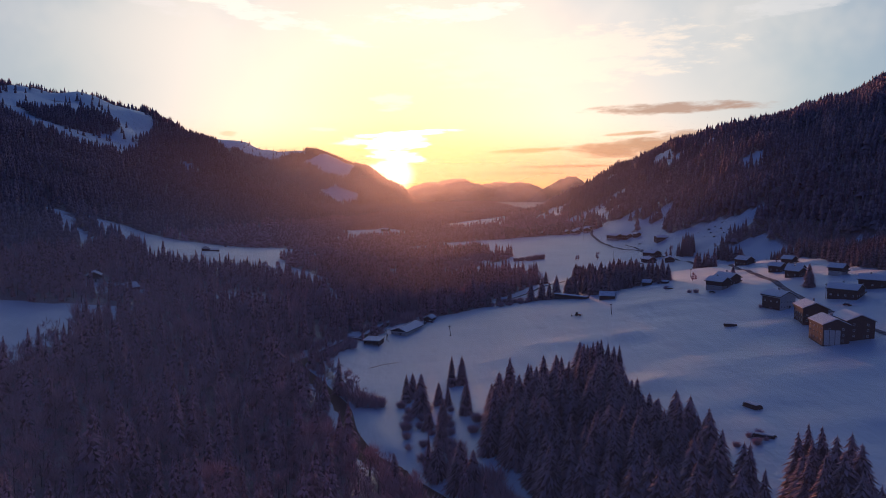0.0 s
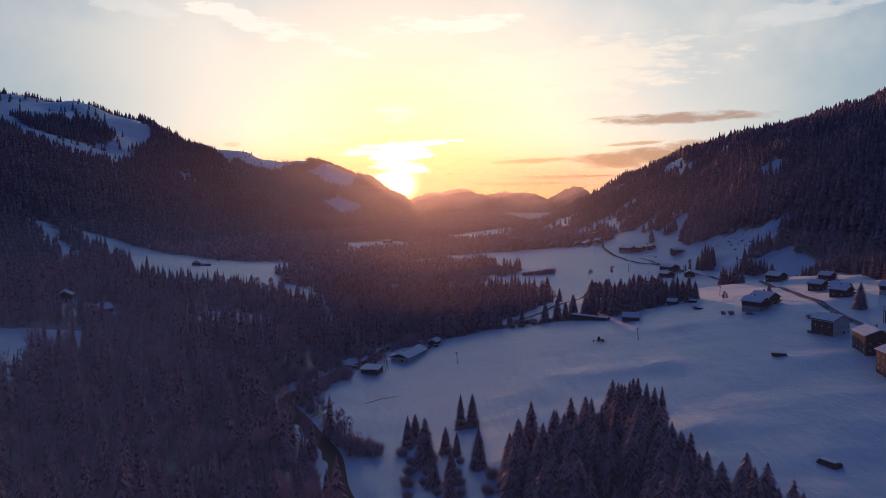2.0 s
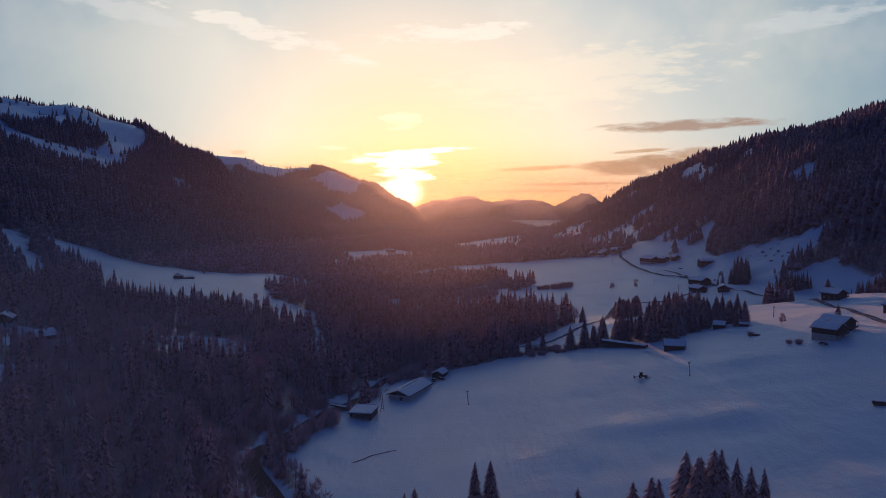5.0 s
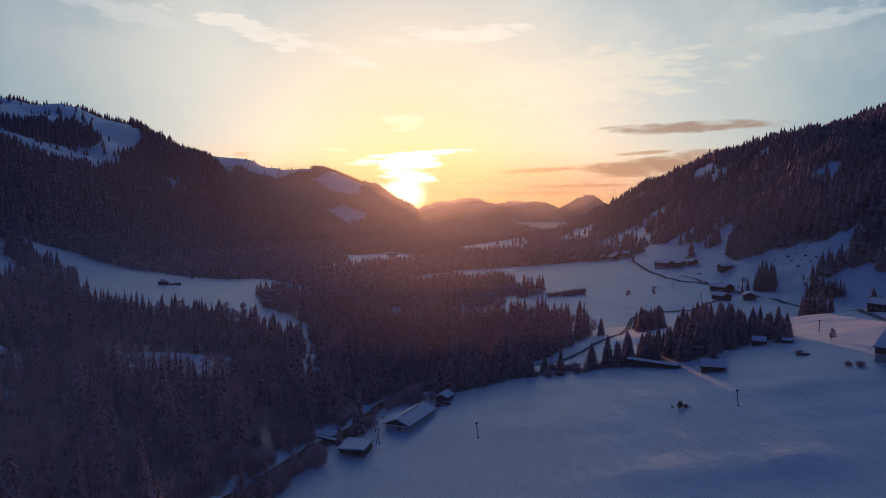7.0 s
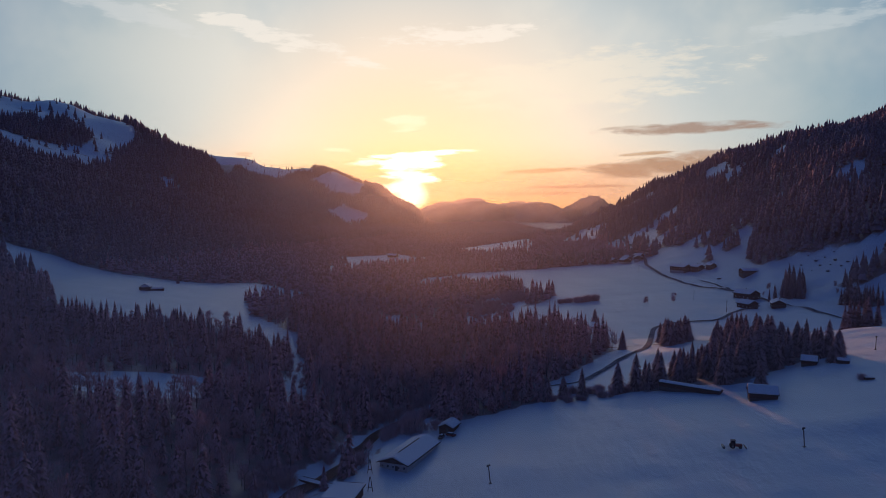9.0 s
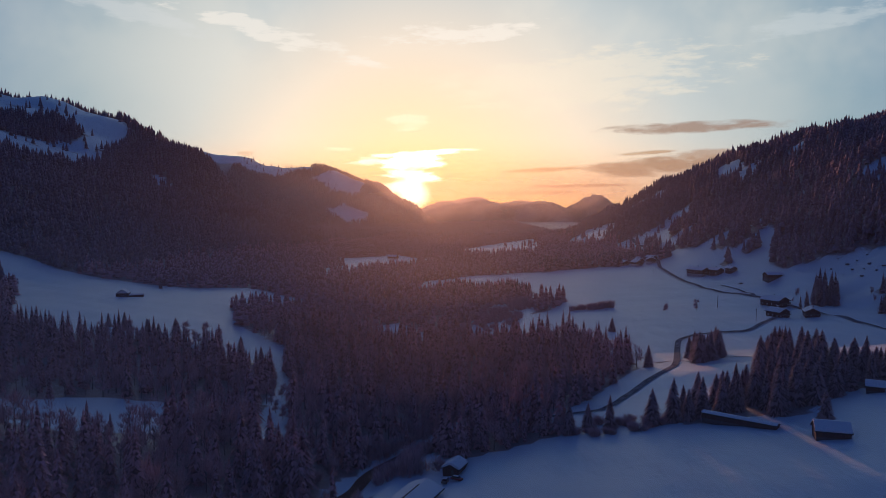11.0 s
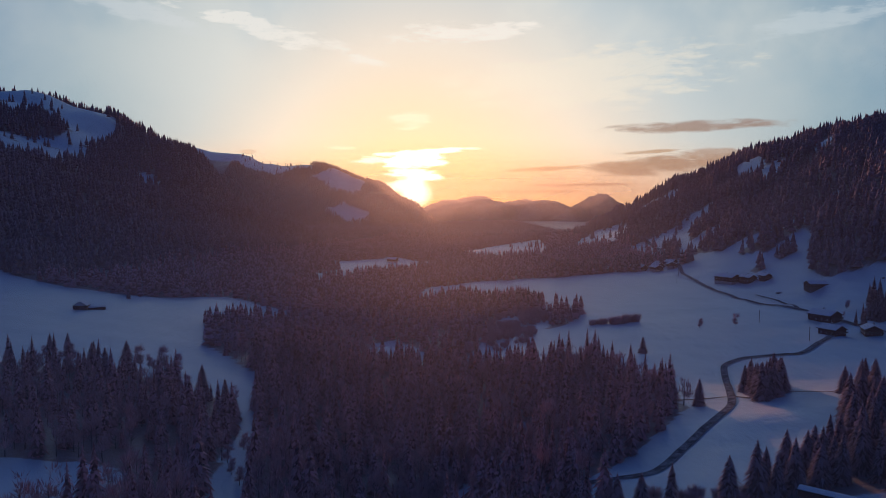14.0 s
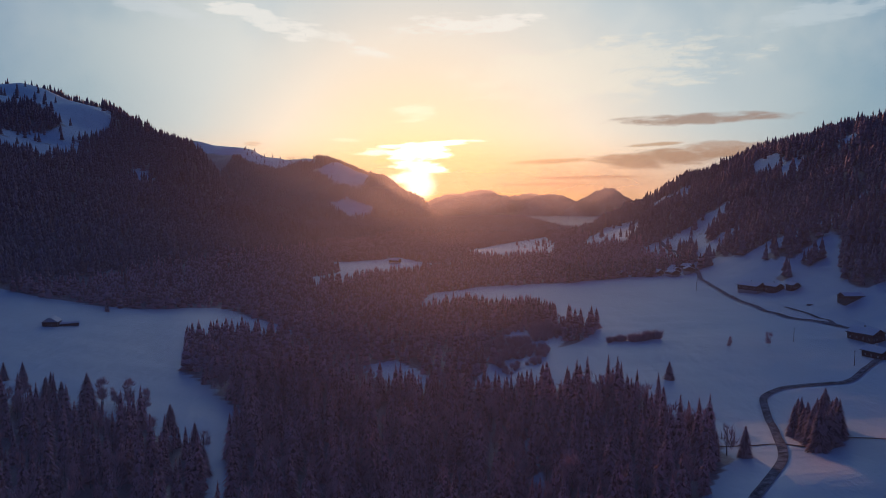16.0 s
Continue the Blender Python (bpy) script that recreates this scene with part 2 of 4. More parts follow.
def soft(d, w):
    """A smooth max(0, d)."""
    return 0.5 * (d + np.sqrt(d * d + w * w)) - 0.5 * w * w / np.sqrt(d * d + w * w)


def waves(x, y, size, seed):
    """Cheap smooth undulation between about -1 and 1."""
    rng = np.random.RandomState(seed)
    out = np.zeros_like(x)
    for k in range(7):
        a, f, p = rng.uniform(0, 6.28), rng.uniform(0.6, 1.9) / size * 6.28, rng.uniform(0, 6.28)
        out = out + np.sin((x * np.cos(a) + y * np.sin(a)) * f + p)
    return out / 3.2


RIVER = [(20, -150), (16, 150), (10, 225), (3, 247), (-10, 268), (-21, 280), (-31, 304), (-38, 338), (-51, 366), (-66, 394), (-68, 408), (-60, 430),
         (-50, 465), (-36, 498), (-30, 524), (-24, 546), (-13, 567), (6, 590), (21, 618), (36, 660), (38, 720), (30, 790), (42, 860), (48, 882), (30, 940),
         (0, 1020), (-30, 1150), (20, 1400), (60, 1700), (140, 2100)]


def near_line(x, y, line):
    """Distance from a polyline."""
    best = np.full(np.shape(x), 1e9)
    for (ax, ay), (bx, by) in zip(line[:-1], line[1:]):
        u = np.clip(((x - ax) * (bx - ax) + (y - ay) * (by - ay)) / ((bx - ax) ** 2 + (by - ay) ** 2), 0, 1)
        best = np.minimum(best, np.hypot(x - ax - u * (bx - ax), y - ay - u * (by - ay)))
    return best


# lifts and dips along the crests: where, how much
CREST_R = ([300, 460, 560, 660, 760, 860, 960, 1100, 1300], [16, 3, 20, 10, -10, -19, -31, -44, -6])
CREST_L = ([-1300, -1100, -980, -860, -740, -640, -520, -400], [5, -14, -1, 14, 5, -15, -1, -17])
CREST_F = ([-1300, -1150, -1000, -900, -820, -740, -640, -560, -480, -380, -280, -180], [-1, -10, -16, -7, -43, -51, -34, -28, 3, 6, 39, 28])


def height(x, y):
    """The valley: a gently tilted floor, a wooded flank on either side, ridges beyond."""
    x, y = np.asarray(x, float), np.asarray(y, float)
    level = ramp(y, [-300, 350, 500, 1000, 2000, 5000], [-1, -2, 0, 2, 0, 0])
    tilt_r = ramp(y, [0, 300, 480, 640, 720, 900, 1200, 2500], [.11, .125, .145, .115, .045, .06, .075, .02])
    tilt_l = ramp(y, [0, 300, 500, 700, 900, 1400, 2500], [.12, .12, .15, .12, .10, .07, .03])
    right, left = soft(x - 5, 20), soft(-20 - x, 30)
    z = level + tilt_r * np.minimum(right, 330) + tilt_l * np.minimum(left, 300)
    step = np.clip((x + 8) / 26, 0, 1)
    z = z + 4.5 * step * step * (3 - 2 * step) * ramp(y, [200, 300, 500, 620], [2.5, 4.5, 3.5, 0]) / 4.5
    # right flank
    xr = ramp(y, [-300, 400, 700, 900, 1130, 1600, 1800, 2200, 2700, 5000], [440, 420, 390, 310, 280, 285, 310, 335, 470, 900])
    d = soft(x - xr, 60)
    flank_r = 0.5 * np.minimum(d, 260) + 0.40 * np.maximum(d - 260, 0)
    flank_r = flank_r - 0.5 * soft(y - ramp(x, [300, 600, 900, 1200], [2500, 2050, 2100, 1950]), 150)
    flank_r = flank_r + ramp(x, *CREST_R) * np.clip(flank_r / 90, 0, 1) * ramp(y, [1100, 1600], [0, 1])
    # left flank, first mountain
    xl = ramp(y, [-300, 500, 900, 1366, 1600, 2050, 2600, 5000], [-440, -400, -340, -260, -250, -140, -60, 120])
    d = soft(xl - x, 60)
    flank_l = ramp(y, [1500, 2000], [.38, .47]) * np.minimum(d, 520) + 0.24 * np.maximum(d - 520, 0)
    first = flank_l - 0.55 * soft(y - ramp(x, [-700, -560, -420], [2080, 2050, 1820]), 120)
    first = first + ramp(x, *CREST_L) * np.clip(first / 90, 0, 1) * ramp(y, [1300, 1800], [0, 1])
    # left flank, second mountain
    d2 = soft(ramp(y, [2000, 3000, 4000], [-150, -60, 20]) - x, 80)
    second = 0.52 * np.minimum(d2, 560) + 0.1 * np.maximum(d2 - 560, 0) - 0.5 * soft(np.abs(y - 3850) - 60, 100) * ramp(y, [3800, 3900], [.62, 1])
    second = second + ramp(x, *CREST_F) * np.clip(second / 60, 0, 1)
    z = z + np.maximum(flank_r, 0) + np.maximum(np.maximum(first, second), 0)
    rough = np.clip((np.maximum(np.maximum(flank_r, first), second)) / 60, 0, 1)
    z = z + waves(x, y, 90, 3) * (0.5 + 1.8 * rough) + waves(x, y, 260, 4) * (0.3 + 8 * rough) + (waves(x, y * .7, 34, 5) * 0.3 + waves(x * 1.4, y * .6, 15, 6) * 0.13) * np.clip(np.abs(x) / 40, 0, 1) * (1 + 2.2 * np.clip((x - 240) / 80, 0, 1))
    # low swells added on the near meadow so the low sun lights patches of snow
    for sx, sy, wide, long in ((80, 412, 26, 13), (117, 404, 9, 9), (101, 316, 8, 12), (86, 350, 7, 10), (150, 470, 18, 10), (190, 380, 14, 11)):
        z = z + 1.3 * np.exp(-((x - sx - .15 * (y - sy)) / wide) ** 2 - ((y - sy) / long) ** 2)
    # river bed
    q = near_line(x, y, RIVER)
    return z - 2.6 * np.clip(1.6 - q / 7.0, 0, 1) * (y < 1300)


def inside(x, y, poly):
    """Which of the points lie in a polygon."""
    hit = np.zeros(np.shape(x), bool)
    for (ax, ay), (bx, by) in zip(poly, poly[1:] + poly[:1]):
        cross = (ay > y) != (by > y)
        hit ^= cross & (x < (bx - ax) * (y - ay) / (by - ay if by != ay else 1e-9) + ax)
    return hit


def curve_through(points, step):
    """Evenly spaced points on a smooth curve through the given ones."""
    p = [Vector(q) for q in points]
    p = [2 * p[0] - p[1], *p, 2 * p[-1] - p[-2]]
    out = []
    for a, b, c, d in zip(p, p[1:], p[2:], p[3:]):
        n = max(2, int((c - b).length / step))
        for i in range(n):
            t = i / n
            out.append(0.5 * (2 * b + (c - a) * t + (2 * a - 5 * b + 4 * c - d) * t * t + (3 * b - a - 3 * c + d) * t ** 3))
    return out + [p[-2]]


def mesh_of(name, verts, faces, mats, smooth=False, index=None):
    me = bpy.data.meshes.new(name)
    verts, faces = np.asarray(verts, np.float32), np.asarray(faces, np.int32)
    k = faces.shape[1]
    me.vertices.add(len(verts))
    me.vertices.foreach_set("co", verts.ravel())
    me.loops.add(faces.size)
    me.loops.foreach_set("vertex_index", faces.ravel())
    me.polygons.add(len(faces))
    me.polygons.foreach_set("loop_start", np.arange(0, faces.size, k, dtype=np.int32))
    me.polygons.foreach_set("loop_total", np.full(len(faces), k, np.int32))
    for m in mats:
        me.materials.append(m)
    if index is not None:
        me.polygons.foreach_set("material_index", np.asarray(index, np.int32))
    if smooth:
        me.polygons.foreach_set("use_smooth", np.ones(len(faces), bool))
    me.update(calc_edges=True)
    return me


def part(name, bm, mat, parent, label=""):
    """Links a bmesh as one mesh object under a thing or a part."""
    me = bpy.data.meshes.new(name)
    bm.to_mesh(me)
    bm.free()
    me.materials.append(mat)
    ob = new(name, me)
    ob.parent = parent
    return tagged(ob, label)


def grid_mesh(name, xs, ys, mat):
    gx, gy = np.meshgrid(xs, ys)
    verts = np.stack([gx, gy, height(gx, gy)], -1).reshape(-1, 3)
    nx, ny = len(xs), len(ys)
    i = (np.arange(ny - 1)[:, None] * nx + np.arange(nx - 1)[None]).ravel()
    return mesh_of(name, verts, np.stack([i, i + 1, i + nx + 1, i + nx], 1), [mat], True)


def spaced(stops):
    """Grid lines with a spacing of their own in each stretch."""
    out = []
    for (a, step), (b, _) in zip(stops, stops[1:]):
        out += list(np.arange(a, b - step * 0.4, step))
    return np.array(out + [stops[-1][0]])


xs = spaced([(-3400, 200), (-1500, 40), (-700, 16), (-330, 5), (-95, 2.5), (80, 4), (340, 12), (760, 30), (1500, 200), (3400, 0)])
ys = spaced([(-900, 100), (0, 8), (200, 3), (660, 5), (1000, 10), (1700, 20), (2700, 45), (4970, 0)])
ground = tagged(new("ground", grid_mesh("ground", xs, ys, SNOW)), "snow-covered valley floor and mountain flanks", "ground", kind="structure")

# far hills closing the valley


def far_hill(name, x0, y0, half, top, sharp, seed, label):
    us, vs = np.linspace(-1, 1, 61), np.linspace(-1, 1, 25)
    gu, gv = np.meshgrid(us, vs)
    prof = np.clip(1 - np.abs(gu) ** sharp, 0, 1) * np.clip(1 - np.abs(gv) ** 1.3, 0, 1)
    x, y = x0 + gu * half, y0 + gv * 170
    z = -20 + (top + 20) * prof + waves(x, y, 60, seed) * top * 0.035 * prof + waves(x, y, 170, seed + 1) * top * 0.06 * (prof > 0) * prof
    nx, ny = len(us), len(vs)
    i = (np.arange(ny - 1)[:, None] * nx + np.arange(nx - 1)[None]).ravel()
    ob = new(name, mesh_of(name, np.stack([x, y, z], -1).reshape(-1, 3), np.stack([i, i + 1, i + nx + 1, i + nx], 1), [HILL], True))
    return tagged(ob, label, "mountain", kind="structure")


HILL = material("wooded_hill", plain_build((0.05, 0.05, 0.052), (0.26, 0.25, 0.27), 0.006, 0.9))
far_hill("backdrop_1", 935, 4600, 330, 174, 1.15, 11, "steep pointed hill far down the valley")
far_hill("backdrop_2", 560, 4720, 460, 132, 2.0, 13, "long rounded wooded hill in the distance")
far_hill("backdrop_3", 190, 4780, 420, 145, 2.2, 17, "low hazy ridge under the setting sun")
far_hill("backdrop_4", 1400, 4750, 500, 140, 2.0, 19, "hazy ridge behind the pointed hill")

# river: a sheet of water lying in its bed


def ribbon(name, line, width, lift, mat, across=2, level=None):
    pts = curve_through([(x, y, 0) for x, y in line], 4.0)
    verts = []
    for i, p in enumerate(pts):
        d = (pts[min(i + 1, len(pts) - 1)] - pts[max(i - 1, 0)]).normalized()
        s = Vector((d.y, -d.x, 0))
        for k in range(across + 1):
            q = p + s * (width(p.y) if callable(width) else width) * (k / across - 0.5)
            z = (level(p.x, p.y) if level else float(height(q.x, q.y))) + lift + (0 if level else float(ramp(p.y, [600, 1100], [0, .45])))
            verts.append((q.x, q.y, z))
    m = across + 1
    faces = [(i * m + k, i * m + k + 1, (i + 1) * m + k + 1, (i + 1) * m + k) for i in range(len(pts) - 1) for k in range(across)]
    return mesh_of(name, verts, faces, [mat], True)


tagged(new("water", ribbon("water", [q for q in RIVER if q[1] < 640], lambda y: float(ramp(y, [440, 500, 560], [9.5, 6.5, 4.5])), 0.3, WATER, 2, lambda x, y: float(height(x, y)))), "dark shallow river between snowy banks", "river", kind="structure")
SIDE_ROAD = [(20, 592), (44, 588), (71, 592), (90, 614), (110, 638), (126, 662), (139, 696), (153, 738), (162, 760), (177, 773), (198, 777), (219, 784), (252, 818), (272, 846)]
MAIN_ROAD = [(400, 1800), (340, 1600), (304, 1350), (284, 1217), (272, 1163), (257, 1038), (259, 955), (273, 924), (284, 890), (289, 850), (297, 796), (300, 735), (272, 637), (250, 546), (233, 467), (227, 424), (224, 380), (222, 342), (225, 240), (240, 60)]
BROOK = [(88, 676), (100, 683), (112, 686), (124, 683), (135, 680), (141, 673), (152, 680), (163, 684), (176, 677), (188, 684), (205, 690)]
tagged(new("water_2", ribbon("water", BROOK, 1.7, 0.12, WATER, 2)), "narrow dark brook crossing the meadow", "brook", kind="structure")
tagged(new("road", ribbon("road", SIDE_ROAD, 3.6, 0.32, ROAD, 4)), "narrow cleared lane winding through the snow", "road", kind="structure")
tagged(new("road_2", ribbon("road", MAIN_ROAD, 4.0, 0.28, ROAD, 4)), "cleared village road with snowy edges", "road", kind="structure")
LANE = [(277, 912), (281, 928), (282, 945), (279, 962), (276, 985)]
tagged(new("road_3", ribbon("road", LANE, 3.2, 0.14, ROAD, 4)), "farm lane trodden in the snow", "road", kind="structure")

# ---- woods ----
FIELD_A = [(14, -100), (24, 150), (20, 225), (4, 262), (-14, 285), (-26, 340), (-40, 372), (-54, 400), (-50, 432), (-40, 468), (-25, 500), (-17, 545), (-5, 566),
           (10, 548), (34, 556), (50, 560), (49, 590), (79, 622), (99, 650), (110, 668), (330, 700), (330, 600), (300, 495), (312, 400), (335, 300), (345, -100)]
FIELD_B = [(110, 668), (113, 690), (106, 720), (106, 752), (90, 788), (54, 792), (30, 792), (14, 800), (30, 850), (60, 870), (95, 905), (122, 952), (95, 985), (92, 1030),
           (60, 1072), (0, 1098), (-26, 1085), (-15, 1200), (44, 1240), (138, 1215), (209, 1242), (262, 1250), (288, 1300), (307, 1283), (318, 1180), (337, 1177),
           (335, 1150), (320, 1131), (338, 1104), (369, 1123), (388, 1118), (370, 1078), (337, 1018), (334, 975), (361, 966), (376, 942), (395, 914), (420, 893), (403, 876), (360, 866), (345, 850), (366, 842),
           (388, 838), (396, 795), (407, 750), (433, 734), (458, 713), (447, 696), (330, 700)]
BANK = [(-35, 340), (-24, 333), (-10, 300), (3, 256), (-8, 264), (-20, 280), (-30, 303)]
GLADE = [(45, 270), (64, 264), (67, 240), (45, 242)]
ALP = [(-1090, 1880), (-1060, 2010), (-900, 2050), (-780, 2040), (-720, 1990), (-687, 1909), (-670, 1853), (-659, 1743), (-637, 1669), (-606, 1530), (-641, 1515), (-673, 1505), (-698, 1507),
       (-727, 1485), (-762, 1487), (-841, 1573), (-931, 1672), (-1010, 1740)]
OPEN = [FIELD_A, FIELD_B, BANK,
        [(-290, 430), (-209, 461), (-181, 478), (-172, 480), (-184, 440), (-190, 405), (-184, 375), (-188, 350), (-192, 322), (-300, 300)],
        [(-420, 952), (-376, 962), (-289, 953), (-241, 945), (-180, 990), (-107, 925), (-107, 895), (-134, 885), (-165, 865), (-138, 780), (-117, 758), (-92, 728), (-87, 690),
         (-73, 644), (-60, 560), (-74, 560), (-80, 640), (-92, 676), (-118, 690), (-148, 706), (-183, 702), (-214, 698), (-258, 700), (-285, 770), (-330, 860), (-420, 920)],
        [(-175, 560), (-146, 583), (-106, 590), (-98, 562), (-110, 546), (-142, 540), (-165, 543)],
        [(-225, 500), (-190, 500), (-185, 525), (-240, 545), (-250, 530)],
        [(-166, 1440), (-120, 1500), (-74, 1580), (-20, 1530), (45, 1550), (20, 1490), (-20, 1440), (-45, 1370), (-80, 1340), (-100, 1270), (-135, 1170), (-155, 1260), (-130, 1330)],
        [(36, 1640), (60, 1850), (144, 2009), (250, 2190), (235, 1850), (172, 1560), (90, 1530)],
        [(22, 890), (51, 960), (85, 975), (84, 905), (62, 850), (40, 832)], [(-50, 845), (-30, 866), (-2, 820), (-8, 790), (-28, 800)],
        ALP,
        [(-536, 1662), (-518, 1690), (-506, 1659), (-520, 1640)], [(-560, 3640), (-480, 3800), (-330, 3780), (-350, 3600), (-460, 3540)], [(-460, 3320), (-378, 3450), (-280, 3440), (-366, 3300)],
        [(-470, 925), (-440, 925), (-400, 874), (-355, 824), (-335, 790), (-385, 818), (-425, 866)], [(-1100, 3680), (-1000, 3950), (-680, 3950), (-640, 3790), (-760, 3690)]]


def grown(poly, k):
    cx, cy = sum(p[0] for p in poly) / len(poly), sum(p[1] for p in poly) / len(poly)
    return [(cx + (x - cx) * k, cy + (y - cy) * k) for x, y in poly]


OPEN = [grown(p, 1.3) if min(abs(q[0]) for q in p) > 400 and p is not ALP else grown(p, 1.06) if p is ALP else p for p in OPEN]
# ski runs, pastures and bare crests on the right-hand mountain
OPEN += [[(284, 1290), (291, 1491), (349, 1489), (397, 1508), (428, 1508), (404, 1440), (357, 1371), (324, 1314), (304, 1290)],
         [(300, 1300), (326, 1322), (340, 1312), (380, 1346), (366, 1296), (331, 1262), (306, 1270)],
         [(318, 1178), (337, 1177), (356, 1163), (401, 1192), (444, 1205), (466, 1214), (440, 1188), (387, 1154), (353, 1148), (335, 1150)],
         [(215, 1640), (324, 2040), (375, 2074), (411, 1921), (345, 1690), (311, 1630), (280, 1680)],
         [(487, 2133), (488, 2004), (530, 1973), (485, 1835), (464, 1812), (440, 1929)],
         [(523, 1652), (554, 1690), (546, 1600), (528, 1540), (546, 1495), (522, 1474), (500, 1482), (500, 1540), (512, 1610)],
         [(488, 1127), (524, 1120), (502, 1078), (476, 1086)], [(572, 1469), (645, 1585), (606, 1490), (562, 1405), (552, 1420)],
         [(740, 1250), (884, 1483), (960, 1560), (1000, 1700), (950, 1700), (880, 1560), (790, 1400), (725, 1270)],
         [(690, 1590), (730, 1670), (800, 1745), (790, 1680), (735, 1590)]]
CLUMPS = [[(26, 296), (36, 303), (56, 312), (74, 330), (85, 322), (82, 284), (83, 252), (94, 240), (91, 212), (86, 170), (45, 170), (34, 235), (26, 270)],
          [(96, 190), (106, 196), (113, 190), (112, 160), (95, 160)],
          [(84, 558), (97, 553), (122, 552), (138, 545), (150, 558), (168, 572), (182, 573), (196, 578), (192, 626), (184, 680), (165, 640), (140, 600), (115, 578), (92, 570)],
          [(144, 694), (139, 666), (150, 668), (164, 690), (171, 716), (158, 716)],
          [(337, 1085), (343, 1068), (358, 1080), (360, 1100), (346, 1100)], [(300, 1350), (304, 1310), (316, 1304), (318, 1345)], [(292, 1418), (296, 1398), (304, 1400), (302, 1420)],
          [(302, 864), (317, 852), (328, 872), (335, 902), (319, 894)], [(60, 1000), (94, 988), (90, 1024), (40, 1070), (-10, 1088), (-20, 1060), (20, 1030)], [(128, 1216), (140, 1206), (215, 1232), (200, 1242)], [(222, 1256), (262, 1268), (300, 1262), (312, 1292), (240, 1286)], [(286, 1216), (298, 1210), (300, 1228), (290, 1232)], [(214, 1222), (236, 1216), (240, 1222), (220, 1230)], [(308, 1072), (322, 1062), (326, 1080), (312, 1090)], [(285, 846), (292, 842), (296, 852), (288, 858)],
          [(326, 812), (336, 790), (356, 800), (346, 835)], [(345, 655), (375, 690), (420, 700), (380, 640)], [(-880, 1650), (-840, 1700), (-800, 1750), (-786, 1800), (-752, 1812), (-700, 1762), (-692, 1706), (-716, 1645), (-738, 1606), (-760, 1562), (-800, 1580)], [(262, 655), (274, 672), (262, 690), (252, 676)]]


def wooded(x, y):
    open_ = np.zeros(x.shape, bool)
    for p in OPEN:
        open_ |= inside(x, y, p)
    for p in CLUMPS:
        open_ &= ~inside(x, y, p)
    lone = ((np.abs(x) > 450) | (y > 1290) & (x > 150)) & (np.sin(x * 12.9898 + y * 78.233) * 43758.5453 % 1 < .04)
    open_ &= ~lone
    banks = near_line(x, y, RIVER) < ramp(y, [590, 640], [7, 1.2]) + ramp(y, [590, 640], [2.5, 1.2]) * waves(x, y, 40, 8)
    return ~open_ & ~((y < 1300) & banks)


RNG = np.random.RandomState(5)


def scatter(x0, x1, y0, y1, step):
    gx, gy = np.meshgrid(np.arange(x0, x1, step), np.arange(y0, y1, step))
    x, y = gx.ravel() + RNG.uniform(-.48, .48, gx.size) * step, gy.ravel() + RNG.uniform(-.48, .48, gx.size) * step
    keep = wooded(x, y)
    return x[keep], y[keep]


def spruce_shape(layers, spokes, folded, seed, top=15.0, radius=3.3, fullness=0.74, droop=0.33, slim=1.0):
    """Drooping boughs in whorls round a stem; folded boughs have a ridge. Returns points and triangles."""
    rng = np.random.RandomState(seed)
    v, f = [], []
    for i in range(layers):
        u = (i + 0.35) / layers
        zl = top * (0.05 + 0.93 * u)
        r = radius * (1 - u) ** fullness * rng.uniform(0.82, 1.12) + 0.16
        k = max(3, int(round(spokes * (1 - 0.45 * u))))
        for j in range(k):
            a = 6.283 * (j + rng.uniform(-.3, .3)) / k + i * 1.9
            rr = r * rng.uniform(0.74, 1.10)
            z = zl + rng.uniform(-.7, .7) * top / layers
            dz = -droop * rr * rng.uniform(0.7, 1.3)
            w = min(6.283 * r / k * 0.75, rr * 0.6) * slim + 0.08
            d, s = np.array([math.cos(a), math.sin(a), 0]), np.array([-math.sin(a), math.cos(a), 0])
            b = len(v)
            root, tip = np.array([0, 0, z + 0.10 * top / layers + 0.2]), d * rr + [0, 0, z + dz]
            mid = d * rr * 0.58 + np.array([0, 0, z + dz * 0.35])
            if folded:
                v += [root, mid + s * w * 0.5 - [0, 0, .22 * w], mid + [0, 0, .14 * w], mid - s * w * 0.5 - [0, 0, .22 * w], tip]
                f += [(b, b + 1, b + 2), (b, b + 2, b + 3), (b + 1, b + 4, b + 2), (b + 2, b + 4, b + 3)]
            else:
                v += [root, mid + s * w * 0.6 - [0, 0, .15 * w], tip, mid - s * w * 0.6 - [0, 0, .15 * w]]
                f += [(b, b + 1, b + 2), (b, b + 2, b + 3)]
    b = len(v)
    v += [np.array(q) for q in ((0.22, 0, top * .9), (-.13, .2, top * .9), (-.13, -.2, top * .9), (0, 0, top * 1.03))]
    f += [(b, b + 1, b + 3), (b + 1, b + 2, b + 3), (b + 2, b, b + 3)]
    return np.array(v), np.array(f)


def cone_shape(layers, sides, seed, top=15.0, radius=3.2, foot=0.06):
    """A spruce as a stack of ragged skirts."""
    rng = np.random.RandomState(seed)
    v, f = [], []
    for i in range(layers):
        u = i / layers
        z, up = top * (foot + (.94 - foot) * u), top * min(1.02, foot + (.94 - foot) * (u + 1.75 / layers))
        b = len(v)
        for j in range(sides):
            a = 6.283 * (j + rng.uniform(-.25, .25)) / sides + i
            r = radius * (1 - u) ** .85 * rng.uniform(.62, 1.2) + .15
            v.append((r * math.cos(a), r * math.sin(a), z + rng.uniform(-.05, .04) * top))
        v.append((rng.uniform(-.12, .12), rng.uniform(-.12, .12), up))
